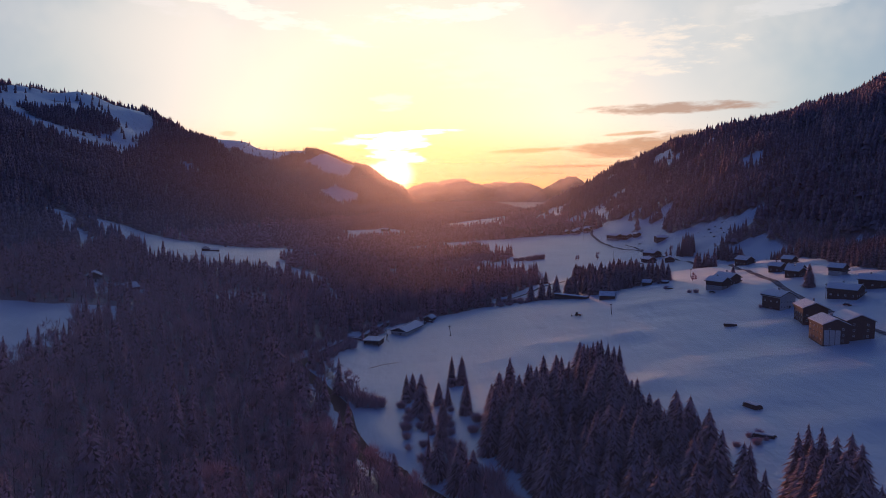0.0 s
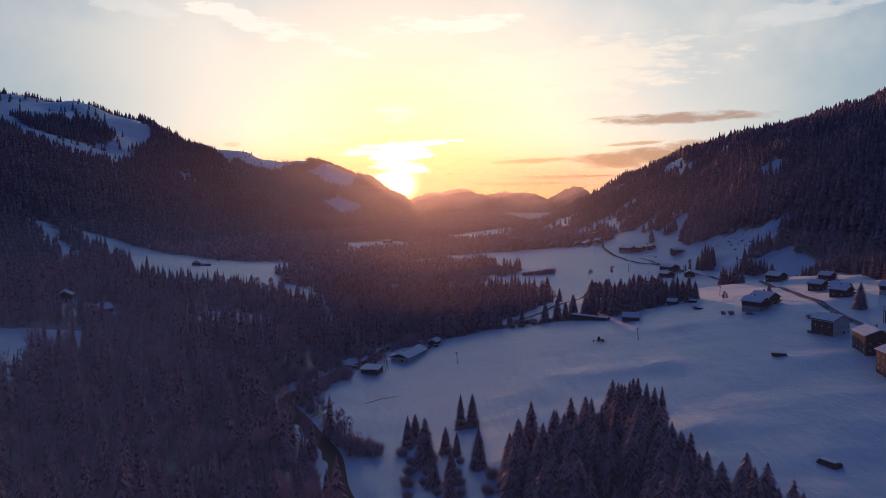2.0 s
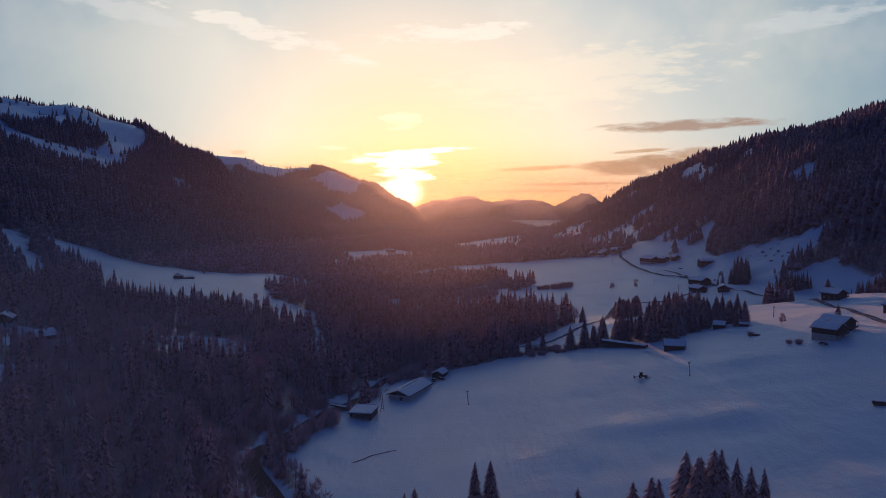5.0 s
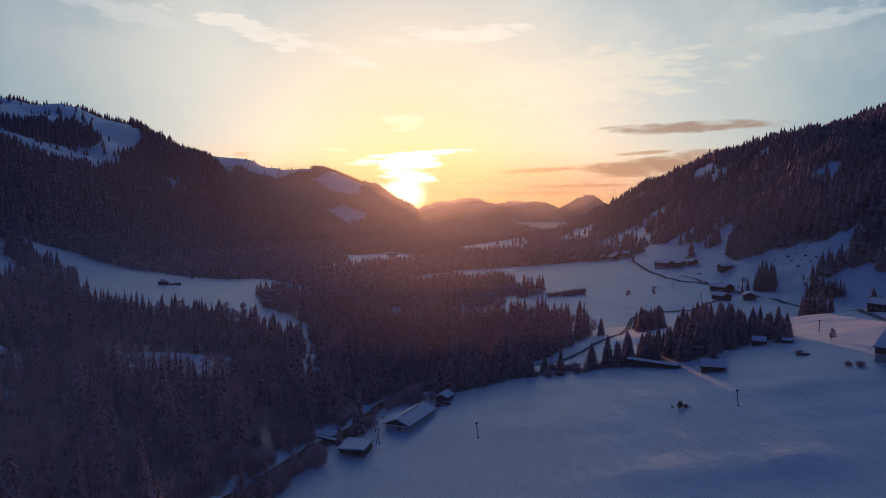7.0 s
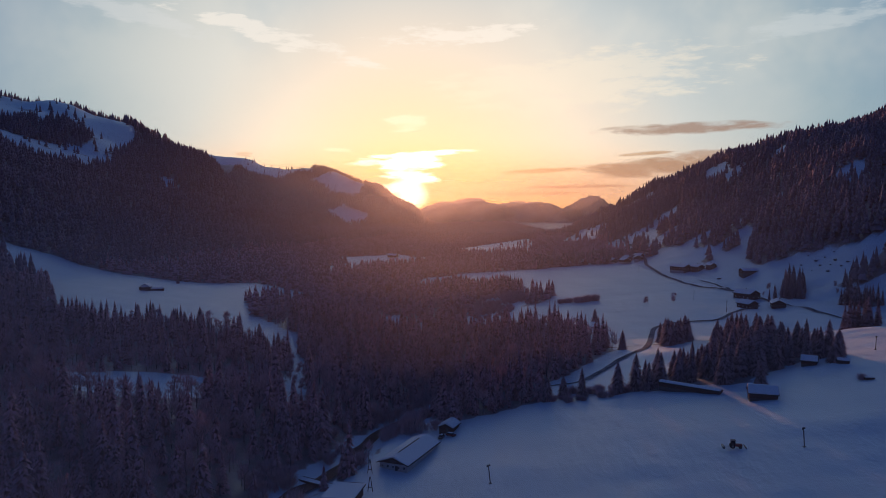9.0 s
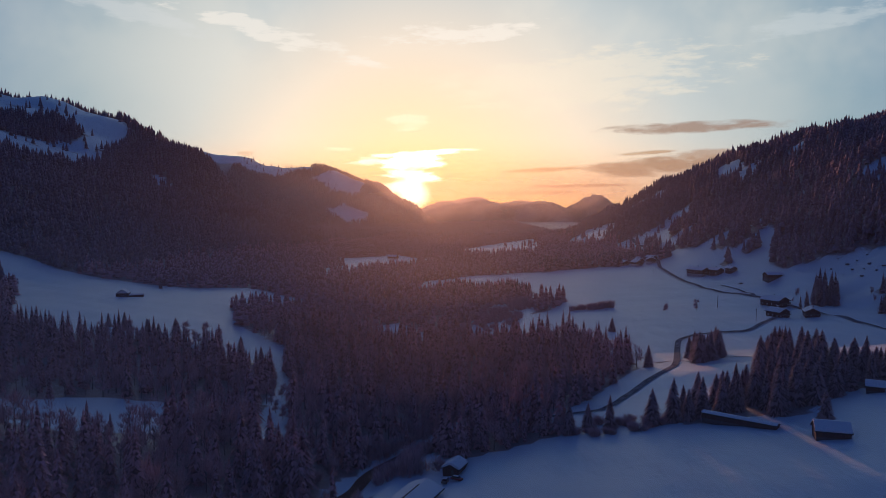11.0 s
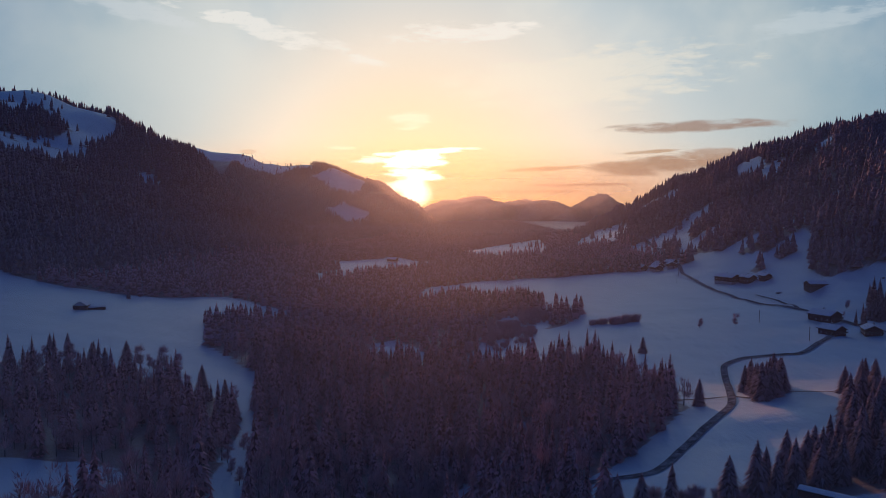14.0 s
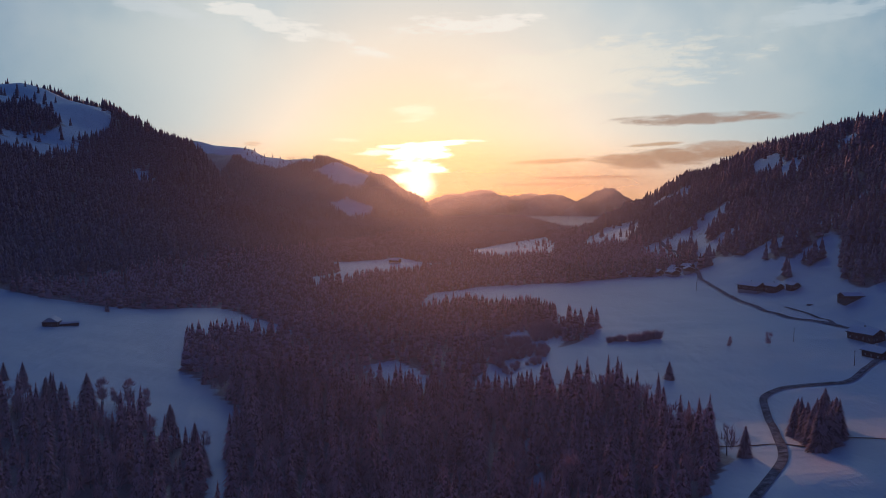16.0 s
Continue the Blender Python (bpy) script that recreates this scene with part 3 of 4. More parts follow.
        f += [(b + j, b + (j + 1) % sides, b + sides) for j in range(sides)]
    return np.array(v, float), np.array(f)


def bare_shape(twigs, seed, top=11.0, spread=3.4, width=0.13, lobes=6, lift=0.26):
    """A frosted leafless crown: fine twigs fanning out of a rounded, uneven head."""
    rng = np.random.RandomState(seed)
    v, f = [], []
    heads = [(rng.uniform(-.45, .45) * spread, rng.uniform(-.45, .45) * spread, top * rng.uniform(lift, .68 + .15 * (lobes > 6)), spread * rng.uniform(.45, .75)) for _ in range(lobes)]
    for i in range(twigs):
        cx, cy, cz, r = heads[i % lobes]
        d = rng.normal(size=3) + [0, 0, 0.35]
        d /= np.linalg.norm(d)
        a = np.array([cx, cy, cz]) + d * r * rng.uniform(0.1, 0.7)
        tip = a + (d * .8 + [0, 0, 0.85]) * r * rng.uniform(0.35, 0.75)
        s = np.cross(d, rng.normal(size=3))
        s = s / np.linalg.norm(s) * width * rng.uniform(0.7, 2.0)
        b = len(v)
        v += [a - s, a + s, tip]
        f.append((b, b + 1, b + 2))
    return np.array(v), np.array(f)


def shrub_shape(twigs, seed, top=4.2, spread=2.6, width=0.05):
    """A low thicket: rods fanning out of the ground."""
    rng = np.random.RandomState(seed)
    v, f = [], []
    for i in range(twigs):
        a, r = rng.uniform(0, 6.283), spread * math.sqrt(rng.uniform(0, 1))
        foot = np.array([math.cos(a) * r * .45, math.sin(a) * r * .45, rng.uniform(-.2, top * .45)])
        tip = foot + [math.cos(a) * r * .6, math.sin(a) * r * .6, top * rng.uniform(.3, .6)]
        s = np.array([-math.sin(a + rng.uniform(-1, 1)), math.cos(a), 0]) * width * rng.uniform(.8, 2.2)
        b = len(v)
        v += [foot - s, foot + s, tip]
        f.append((b, b + 1, b + 2))
    return np.array(v), np.array(f)


def stem_shape(top, r, sides=5, lean=0.0):
    v, f = [], []
    for k in range(sides):
        a = 6.283 * k / sides
        v.append((r * math.cos(a), r * math.sin(a), -0.4))
    v.append((lean, 0, top))
    return np.array(v, float), np.array([(k, (k + 1) % sides, sides) for k in range(sides)])


def limbs_shape(seed, top=11.0, spread=3.4):
    """Trunk and forking limbs of a leafless tree."""
    rng = np.random.RandomState(seed)
    v, f = stem_shape(top * 0.8, 0.2)
    v, f = list(v), list(f)
    for _ in range(11):
        h, a = rng.uniform(.25, .62) * top, rng.uniform(0, 6.283)
        d = np.array([math.cos(a), math.sin(a), 0])
        tip = d * spread * rng.uniform(.5, .95) + [0, 0, h + top * rng.uniform(.15, .33)]
        s, b = np.array([-d[1], d[0], 0]) * 0.07, len(v)
        v += [np.array([0, 0, h]) - s, np.array([0, 0, h]) + s, np.array([0, 0, h + .14]), tip]
        f += [(b, b + 1, b + 3), (b + 1, b + 2, b + 3), (b + 2, b, b + 3)]
    return np.array(v, float), np.array(f)


def joined(*shapes):
    v, f, m, n = [], [], [], 0
    for i, (a, b) in enumerate(shapes):
        v.append(a), f.append(b + n), m.append(np.full(len(b), i))
        n += len(a)
    return np.concatenate(v), np.concatenate(f), np.concatenate(m)


def grove(name, x, y, shapes, mats, label, lo, hi, sink=0.3):
    """Very many trees, too many to tell apart, as one mesh."""
    allv, allf, allm, n = [], [], [], 0
    z = height(x, y) - sink
    pick = RNG.randint(0, len(shapes), len(x))
    for s, (v, f, m) in enumerate(shapes):
        sel = np.nonzero(pick == s)[0]
        if not len(sel):
            continue
        k, a = RNG.uniform(lo, hi, len(sel)), RNG.uniform(0, 6.283, len(sel))
        k = k * (1 + 0.18 * waves(x[sel], y[sel], 45, 9)) * np.where((y[sel] > 590) & (y[sel] < 735) & (x[sel] < -85), .84, 1)
        w = k * RNG.uniform(0.85, 1.2, len(sel))
        c, sn = np.cos(a) * w, np.sin(a) * w
        px = v[None, :, 0] * c[:, None] - v[None, :, 1] * sn[:, None] + x[sel][:, None]
        py = v[None, :, 0] * sn[:, None] + v[None, :, 1] * c[:, None] + y[sel][:, None]
        pz = v[None, :, 2] * k[:, None] + z[sel][:, None]
        allv.append(np.stack([px, py, pz], -1).reshape(-1, 3))
        allf.append((f[None] + n + (np.arange(len(sel)) * len(v))[:, None, None]).reshape(-1, 3))
        allm.append(np.tile(m, len(sel)))
        n += len(sel) * len(v)
    me = mesh_of(name, np.concatenate(allv), np.concatenate(allf), mats, False, np.concatenate(allm))
    return tagged(new(name, me), label, "forest", kind="stuff")


MID_SPRUCE = [joined(spruce_shape(20, 11, False, s, 15.5, 3.3, .72, .62, .55), stem_shape(6, .2, 3), cone_shape(5, 6, s, 14.2, 2.0)) for s in (1, 2, 3)]
LOW_SPRUCE = [joined(cone_shape(7, 8, s, radius=3.3), stem_shape(4, .2, 3)) for s in (4, 5, 6)]
FAR_SPRUCE = [joined(cone_shape(4, 5, s, radius=3.4)) for s in (6, 7, 8, 14, 15)]
RIDGE_SPRUCE = [joined(cone_shape(2, 5, s, radius=3.2)) for s in (9, 10)]
VALLEY_SPRUCE = [joined(cone_shape(4, 6, s, radius=2.8)) for s in (11, 12, 13)]
MID_BARE = [joined(bare_shape(250, s, 12.5, 3.5, .085, 9, .22), limbs_shape(s, 10.5)) for s in (1, 2, 3, 6)]
LOW_BARE = [joined(bare_shape(70, s, width=.26), stem_shape(7, .15, 3)) for s in (4, 5)]

# single spruces and bare trees near the flight line
def tree_thing(kind, shape_a, mat_a, name_a, shape_b, label):
    top = tagged(new(kind), label, "tree", kind + " trees by the river")
    for nm, (v, f), mat in ((name_a, shape_a, mat_a), ("trunk", shape_b, BARK)):
        ob = new(nm, mesh_of(nm, v, f, [mat]))
        ob.parent = top
    return top


SPRUCES = [tree_thing("spruce", joined(spruce_shape(36, 15, True, s, 15, 3.1 + .4 * (s % 2), .70, .70, .5), cone_shape(9, 9, s, 14.4, 2.1))[:2], NEEDLES, "crown", stem_shape(13, .24, 6), "tall dark spruce dusted with frost, standing in snow") for s in (21, 22, 23)]
BARES = [tree_thing("bare_tree", bare_shape(900, s, 11.0, 3.0, .055, 11, .2), TWIGS, "crown", limbs_shape(s), "leafless frosted tree with fine pale twigs") for s in (31, 32)]
SHRUBS = []
for s in (41, 42):
    bush = tagged(new("shrub"), "leafless frosted shrub growing out of the snow", "shrub", "shrubs in the meadows")
    for nm, (v, f), mat in (("twigs", shrub_shape(800, s, width=.03), TWIGS), ("stems", shrub_shape(14, s, 3.6, 1.8, .07), BARK)):
        ob = new(nm, mesh_of(nm, v, f, [mat]))
        ob.parent = bush
    SHRUBS.append(bush)
used = set()


def plant(protos, x, y, k, wide=1.0):
    i = RNG.randint(len(protos))
    m = Matrix.LocRotScale((x, y, float(height(x, y)) - .25), Euler((0, 0, RNG.uniform(0, 6.28))), (k * wide, k * wide, k))
    key = (id(protos), i)
    if key in used:
        return copy_thing(protos[i], m)
    used.add(key)
    protos[i].matrix_basis = m
    return protos[i]


singles = [(15, 354, 1.1), (20, 355, 1.05), (0, 324, 1.4), (-7, 346, 1.0), (-4, 352, .95), (19, 306, 1.1), (29, 297, 1.1), (12, 322, .7), (8, 330, .8), (126, 799, .8), (114, 667, 1.05), (-244, 927, .6),
           (-168, 703, 1.2), (-163, 706, 1.05), (-155, 712, 1.3), (-176, 722, .9), (-192, 728, 1.0), (-205, 735, .8), (-111, 691, 1.1), (-96, 676, 1.0), (-86, 655, 1.0),
           (52, 560, .9), (60, 563, .8), (68, 560, 1.0), (84, 558, 1.05), (138, 532, .95), (187, 563, 1.05), (196, 577, 1.0), (246, 458, 1.1), (6, 255, 1.1), (13, 240, 1.3), (17, 235, 1.05), (8, 280, .9), (9, 297, .9), (3, 301, .8),
           (25, 262, 1.3), (-9, 240, 1.1), (282, 640, 1.0), (228, 530, .8)]
for x, y, k in singles:
    plant(SPRUCES, x, y, k * (.78 if 640 < y < 760 else .92), RNG.uniform(1.05, 1.3))
for poly, step, lo, hi in ((CLUMPS[0], 6.0, .95, 1.55), (CLUMPS[1], 5.2, 1.3, 1.75), (CLUMPS[2], 7.4, .75, 1.28), (CLUMPS[3], 5.6, .85, 1.15)):
    px, py = [p[0] for p in poly], [p[1] for p in poly]
    x, y = scatter(min(px), max(px), min(py), max(py), step)
    for a, b in zip(x, y):
        if inside(np.array(a), np.array(b), poly) and not inside(np.array(a), np.array(b), GLADE):
            plant(SPRUCES, a, b, RNG.uniform(lo, hi), RNG.uniform(1.0, 1.35))
for poly, step in (([(-8, 290), (20, 255), (24, 300), (10, 335), (-18, 345)], 10), ([(-60, 420), (-44, 470), (-22, 545), (-34, 560), (-60, 480)], 8), ([(-50, 300), (-30, 250), (0, 200), (-30, 200), (-70, 280)], 7),
                   ([(100, 235), (118, 238), (122, 246), (104, 250)], 6), ([(52, 555), (80, 550), (100, 560), (60, 572)], 6), ([(44, 280), (66, 272), (70, 236), (40, 236)], 7)):
    px, py = [p[0] for p in poly], [p[1] for p in poly]
    gx, gy = np.meshgrid(np.arange(min(px), max(px), step), np.arange(min(py), max(py), step))
    for a, b in zip(gx.ravel() + RNG.uniform(-3, 3, gx.size), gy.ravel() + RNG.uniform(-3, 3, gx.size)):
        if inside(np.array(a), np.array(b), poly) and near_line(np.array([a]), np.array([b]), RIVER)[0] > 8 and not inside(np.array(a), np.array(b), BANK):
            plant(SHRUBS, a, b, RNG.uniform(.8, 1.5) * (.5 if a > 95 else .85), 1.2)
for k in range(22):
    u = k / 21
    plant(SHRUBS, 116 + 34 * u + RNG.uniform(-1, 1), 901 + 3 * math.sin(9 * u) + RNG.uniform(-2, 2), RNG.uniform(1.3, 2.1) * (.7 + .4 * u), .85)
for x, y, k in ((183, 861, .7), (208, 860, .95), (308, 900, .6), (296, 882, .55), (345, 854, .6), (341, 843, .55), (312, 905, .6), (58, 890, .6), (52, 905, .5), (66, 922, .6), (44, 880, .5), (70, 946, .6),
                (188, 871, .6), (178, 527, .35), (211, 440, .25), (206, 432, .3), (200, 425, .25), (214, 452, .3), (203, 418, .22), (185, 488, .35), (182, 492, .3), (205, 548, .7), (209, 552, .6),
                (-150, 716, 1.5), (-146, 718, 1.3), (-138, 716, 1.6), (-182, 712, 1.3), (-198, 716, 1.2), (-130, 712, 1.35), (-142, 713, 1.3)):
    plant(BARES if k > .5 else SHRUBS, x, y, (k * .85 if k > 1 else k) if k > .5 else k * 2.6, 1.05)

for x, y, k in ((-66, 588, 1.0), (-71, 596, .9), (-75, 606, 1.1), (-68, 612, .9), (-73, 620, 1.0), (-79, 630, .9), (-66, 602, 1.0)):
    plant(BARES, x, y, k, 1.1)
gx, gy = np.meshgrid(np.arange(-110, 60, 3.0), np.arange(170, 660, 3.0))
x, y = gx.ravel() + RNG.uniform(-1.4, 1.4, gx.size), gy.ravel() + RNG.uniform(-1.4, 1.4, gx.size)
q = near_line(x, y, RIVER)
keep = (q > np.where(y > 430, 4.2, 6.5)) & ~inside(x, y, BANK) & (q < 10 + 7 * waves(x, y, 50, 31) + np.where(x > 0, 4, 0)) & (np.hypot(x + 30, y - 466) > 14) & (np.hypot(x + 9, y - 510) > 19) & (np.hypot(x + 41, y - 480) > 9)
grove("riverside_scrub", x[keep], y[keep], [joined(shrub_shape(150, s, width=.05), shrub_shape(6, s, 3.5, 1.6, .08)) for s in (51, 52, 53)], [TWIGS, BARK], "frosted alder scrub lining the river", .8, 1.75, .1)

x, y = np.meshgrid(np.arange(20, 100, 4.6), np.arange(830, 985, 4.6))
x, y = x.ravel() + RNG.uniform(-2, 2, x.size), y.ravel() + RNG.uniform(-2, 2, x.size)
keep = inside(x, y, [(20, 885), (51, 960), (85, 975), (90, 935), (76, 900), (62, 850), (40, 832)]) & (waves(x, y, 45, 77) > -.45)
grove("frosted_scrub", x[keep], y[keep], [joined(shrub_shape(150, s, width=.07), shrub_shape(6, s, 3.5, 1.6, .08)) for s in (54, 55)], [TWIGS, BARK], "frosted bushes on the slope below the meadow", .8, 1.7, .1)

done = CLUMPS[:4]


def rest(x, y):
    keep = np.ones(x.shape, bool)
    for p in done:
        keep &= ~inside(x, y, p)
    return x[keep], y[keep]


def flank(x, y):
    """How far up a mountainside a point lies."""
    return (x > ramp(y, [0, 700, 1130, 2200, 5000], [420, 390, 290, 340, 900])) | (x < ramp(y, [0, 900, 1400, 2050, 5000], [-420, -345, -270, -150, 100]))


# riverside woods, spruce and bare trees mixed
x, y = rest(*scatter(-330, 140, 120, 1000, 6.2))
keep = ~flank(x, y)
x, y = x[keep], y[keep]
near_left = (y < 620) & (x < 0) | (np.abs(x + 20) < 45) & (y > 780)
share = np.where(near_left, .42, .76) + .28 * waves(x, y, 60, 21)
is_spruce = RNG.uniform(0, 1, len(x)) < share
near = y < 780
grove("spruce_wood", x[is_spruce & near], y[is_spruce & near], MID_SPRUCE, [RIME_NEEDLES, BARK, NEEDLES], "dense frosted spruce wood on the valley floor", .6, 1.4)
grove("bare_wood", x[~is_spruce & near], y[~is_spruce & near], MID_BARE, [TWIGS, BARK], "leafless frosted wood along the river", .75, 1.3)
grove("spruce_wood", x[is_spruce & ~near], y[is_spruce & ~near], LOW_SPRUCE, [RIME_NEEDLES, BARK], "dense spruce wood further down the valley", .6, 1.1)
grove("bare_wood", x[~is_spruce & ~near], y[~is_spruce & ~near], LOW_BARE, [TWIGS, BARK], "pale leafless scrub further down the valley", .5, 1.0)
# the same wood running on behind the start
x, y = scatter(-330, 10, -290, 120, 9.0)
is_spruce = RNG.uniform(0, 1, len(x)) < .2
grove("bare_wood", x[~is_spruce], y[~is_spruce], LOW_BARE, [TWIGS, BARK], "leafless frosted wood upstream along the river", .75, 1.3)
grove("spruce_wood", x[is_spruce], y[is_spruce], LOW_SPRUCE, [RIME_NEEDLES, BARK], "scattered spruces in the wood upstream", .6, 1.3)
# belts and clumps on the right-hand meadows
x, y = rest(*scatter(140, 430, 150, 1300, 5.0))
keep = ~flank(x, y)
close = keep & (y < 900)
grove("spruce_belt", x[close], y[close], MID_SPRUCE, [NEEDLES, BARK, NEEDLES], "spruce belt behind the village houses", .7, 1.2)
grove("spruce_belt", x[keep & ~close], y[keep & ~close], LOW_SPRUCE, [NEEDLES, BARK], "spruce belt among the snowy meadows", .75, 1.2)
x, y = scatter(0, 140, 1000, 1180, 6.5)
keep = inside(x, y, CLUMPS[8])
grove("spruce_belt", x[keep], y[keep], LOW_SPRUCE, [NEEDLES, BARK], "spruce belt at the meadow's far end", .7, 1.1)
# valley floor beyond
x, y = scatter(-300, 500, 1000, 2400, 7.0)
keep = ~flank(x, y)
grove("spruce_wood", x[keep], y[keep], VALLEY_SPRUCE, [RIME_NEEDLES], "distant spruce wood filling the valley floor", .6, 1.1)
# mountainsides
x, y = scatter(-1300, -150, 700, 2250, 8.6)
keep = flank(x, y)
grove("mountain_forest", x[keep], y[keep], FAR_SPRUCE, [HAZED_NEEDLES], "dark spruce forest on a mountainside", .75, 1.5)
x, y = scatter(280, 1350, 520, 2250, 8.6)
keep = flank(x, y)
grove("mountain_forest", x[keep], y[keep], FAR_SPRUCE, [HAZED_NEEDLES], "dark spruce forest on the facing mountainside", .75, 1.55)
x, y = scatter(-900, 400, 2250, 4100, 10.0)
grove("mountain_forest", x, y, RIDGE_SPRUCE, [HAZED_NEEDLES], "hazy forest on the far ridge", .8, 1.25)

# brown litter on the forest floor, which also paints in the dark under the trees
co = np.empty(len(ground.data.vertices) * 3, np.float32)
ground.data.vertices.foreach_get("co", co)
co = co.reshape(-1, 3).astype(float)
litter_shade = ground.data.attributes.new("litter_shade", "FLOAT", "POINT")
litter_shade.data.foreach_set("value", wooded(co[:, 0], co[:, 1]).astype(np.float32))

# ---- buildings ----


def block(bm, x0, x1, y0, y1, z0, z1):
    v = [bm.verts.new(p) for p in ((x0, y0, z0), (x1, y0, z0), (x1, y1, z0), (x0, y1, z0), (x0, y0, z1), (x1, y0, z1), (x1, y1, z1), (x0, y1, z1))]
    for f in ((0, 3, 2, 1), (4, 5, 6, 7), (0, 1, 5, 4), (1, 2, 6, 5), (2, 3, 7, 6), (3, 0, 4, 7)):
        bm.faces.new([v[i] for i in f])
    return bm


def box(x0, x1, y0, y1, z0, z1, soft_edge=0.0):
    bm = block(bmesh.new(), x0, x1, y0, y1, z0, z1)
    if soft_edge:
        bmesh.ops.bevel(bm, geom=bm.edges[:], offset=soft_edge, segments=2, affect="EDGES")
    return bm


def prism(profile, y0, y1, soft_edge=0.0):
    """A profile in x and z drawn out along y."""
    bm = bmesh.new()
    a = [bm.verts.new((x, y0, z)) for x, z in profile]
    b = [bm.verts.new((x, y1, z)) for x, z in profile]
    bm.faces.new(a)
    bm.faces.new(b[::-1])
    for i in range(len(profile)):
        j = (i + 1) % len(profile)
        bm.faces.new((a[j], a[i], b[i], b[j]))
    if soft_edge:
        bmesh.ops.bevel(bm, geom=bm.edges[:], offset=soft_edge, segments=2, affect="EDGES")
    return bm


def rod(p, q, r, sides=8):
    p, q = Vector(p), Vector(q)
    bm = bmesh.new()
    bmesh.ops.create_cone(bm, cap_ends=True, segments=sides, radius1=r, radius2=r * .85, depth=(q - p).length)
    bmesh.ops.transform(bm, matrix=Matrix.Translation((p + q) / 2) @ (q - p).to_track_quat("Z", "Y").to_matrix().to_4x4(), verts=bm.verts)
    return bm


def window(parent, cx, y, z, w, h, side=-1, along="x"):
    """A casement with its frame proud of the wall and a pane set back in it."""
    def at(u0, u1, d0, d1, z0, z1):
        d0, d1 = sorted((y + side * d0, y + side * d1))
        return (u0, u1, d0, d1, z0, z1) if along == "x" else (d0, d1, u0, u1, z0, z1)
    bm = bmesh.new()
    for u0, u1, z0, z1 in ((cx - w / 2, cx + w / 2, z, z + .12), (cx - w / 2, cx + w / 2, z + h - .12, z + h), (cx - w / 2, cx - w / 2 + .12, z + .12, z + h - .12),
                           (cx + w / 2 - .12, cx + w / 2, z + .12, z + h - .12), (cx - .04, cx + .04, z + .12, z + h - .12)):
        block(bm, *at(u0, u1, 0.0, 0.09, z0, z1))
    fr = part("window", bm, PAINT, parent)
    part("pane", box(*at(cx - w / 2 + .12, cx + w / 2 - .12, 0.003, 0.03, z + .12, z + h - .12)), GLASS, fr)


def house(name, label, x, y, rot, w, l, eave, ridge, lower=PLASTER, upper=TIMBER, split=0.45, cols=4, balcony=True, chimney=True, over=0.9, category="house", group="houses in the valley", sides=True, snow=0.32):
    """A gabled alpine house: ridge along its own y axis, front gable towards -y."""
    top = tagged(new(name), label, category, group)
    z0 = min(float(height(x + a * w / 2, y + b * l / 2)) for a in (-1, 0, 1) for b in (-1, 0, 1))
    top.matrix_basis = pose(x, y, z0, 0, 0, rot)
    lift = float(height(x, y)) - z0
    e, r, h = eave + lift, ridge + lift, (eave * split) + lift
    part("ground_floor", box(-w / 2, w / 2, -l / 2, l / 2, -.5, h), lower, top)
    part("upper_floor", prism([(-w / 2 - .08, h), (w / 2 + .08, h), (w / 2 + .08, e), (0, r), (-w / 2 - .08, e)], -l / 2 - .08, l / 2 + .08), upper, top)
    k = (r - e) / (w / 2)
    o = w / 2 + over
    roof = part("roof", prism([(-o, e - over * k + .02), (0, r + .02), (o, e - over * k + .02), (o, e - over * k + .24), (0, r + .26), (-o, e - over * k + .24)], -l / 2 - over, l / 2 + over), TILE, top)
    o2 = o - .12
    part("snow_cover", prism([(-o2, e - over * k + .30), (0, r + .27), (o2, e - over * k + .30), (o2, e - over * k + .30 + snow), (0.6, r + .22 + snow), (-0.6, r + .22 + snow), (-o2, e - over * k + .30 + snow)],
                             -l / 2 - over + .15, l / 2 + over - .15, .13), ROOF_SNOW, roof, "thick settled snow on the roof")
    rows = max(1, int(eave / 2.8))
    for i in range(rows):
        zz = lift + .9 + i * 2.7
        if zz + 1.2 > e + .3:
            break
        for c in range(cols):
            cx = -w / 2 + w * (c + .5) / cols
            d = 0 if zz < h - .6 else .08
            window(top, cx, -l / 2 - d, zz, .95, 1.15)
        if sides:
            for sgn in (-1, 1):
                for c in range(max(2, int(l / 4))):
                    cy = -l / 2 + l * (c + .5) / max(2, int(l / 4))
                    window(top, cy, sgn * (w / 2 + (0 if zz < h - .6 else .08)), zz, .95, 1.1, sgn, "y")
    part("door", box(-.55 + w * .12, .55 + w * .12, -l / 2 - .13, -l / 2 - .09, lift - .1, lift + 2.0), GREY_TIMBER, top)
    if balcony:
        b = part("balcony", box(-w / 2 - .3, w / 2 + .3, -l / 2 - 1.3, -l / 2 - .1, h + .05, h + .22), TIMBER, top)
        part("railing", box(-w / 2 - .3, w / 2 + .3, -l / 2 - 1.33, -l / 2 - 1.25, h + .24, h + 1.05), GREY_TIMBER, b)
    if chimney:
        c = part("chimney", box(w * .12, w * .12 + .8, l * .1, l * .1 + .8, r - 1.6, r + 1.3), GREY_PLASTER, top)
        part("snow_cap", box(w * .12 - .1, w * .12 + .9, l * .1 - .1, l * .1 + .9, r + 1.305, r + 1.6, .1), ROOF_SNOW, c)
    return top


def fir_barn(label, x, y, rot, w, l, eave, ridge, **more):
    """A boarded field barn without windows."""
    opts = dict(lower=GREY_TIMBER, upper=TIMBER, split=.25, cols=0, balcony=False, chimney=False, over=.6, category="barn", group="field barns", sides=False)
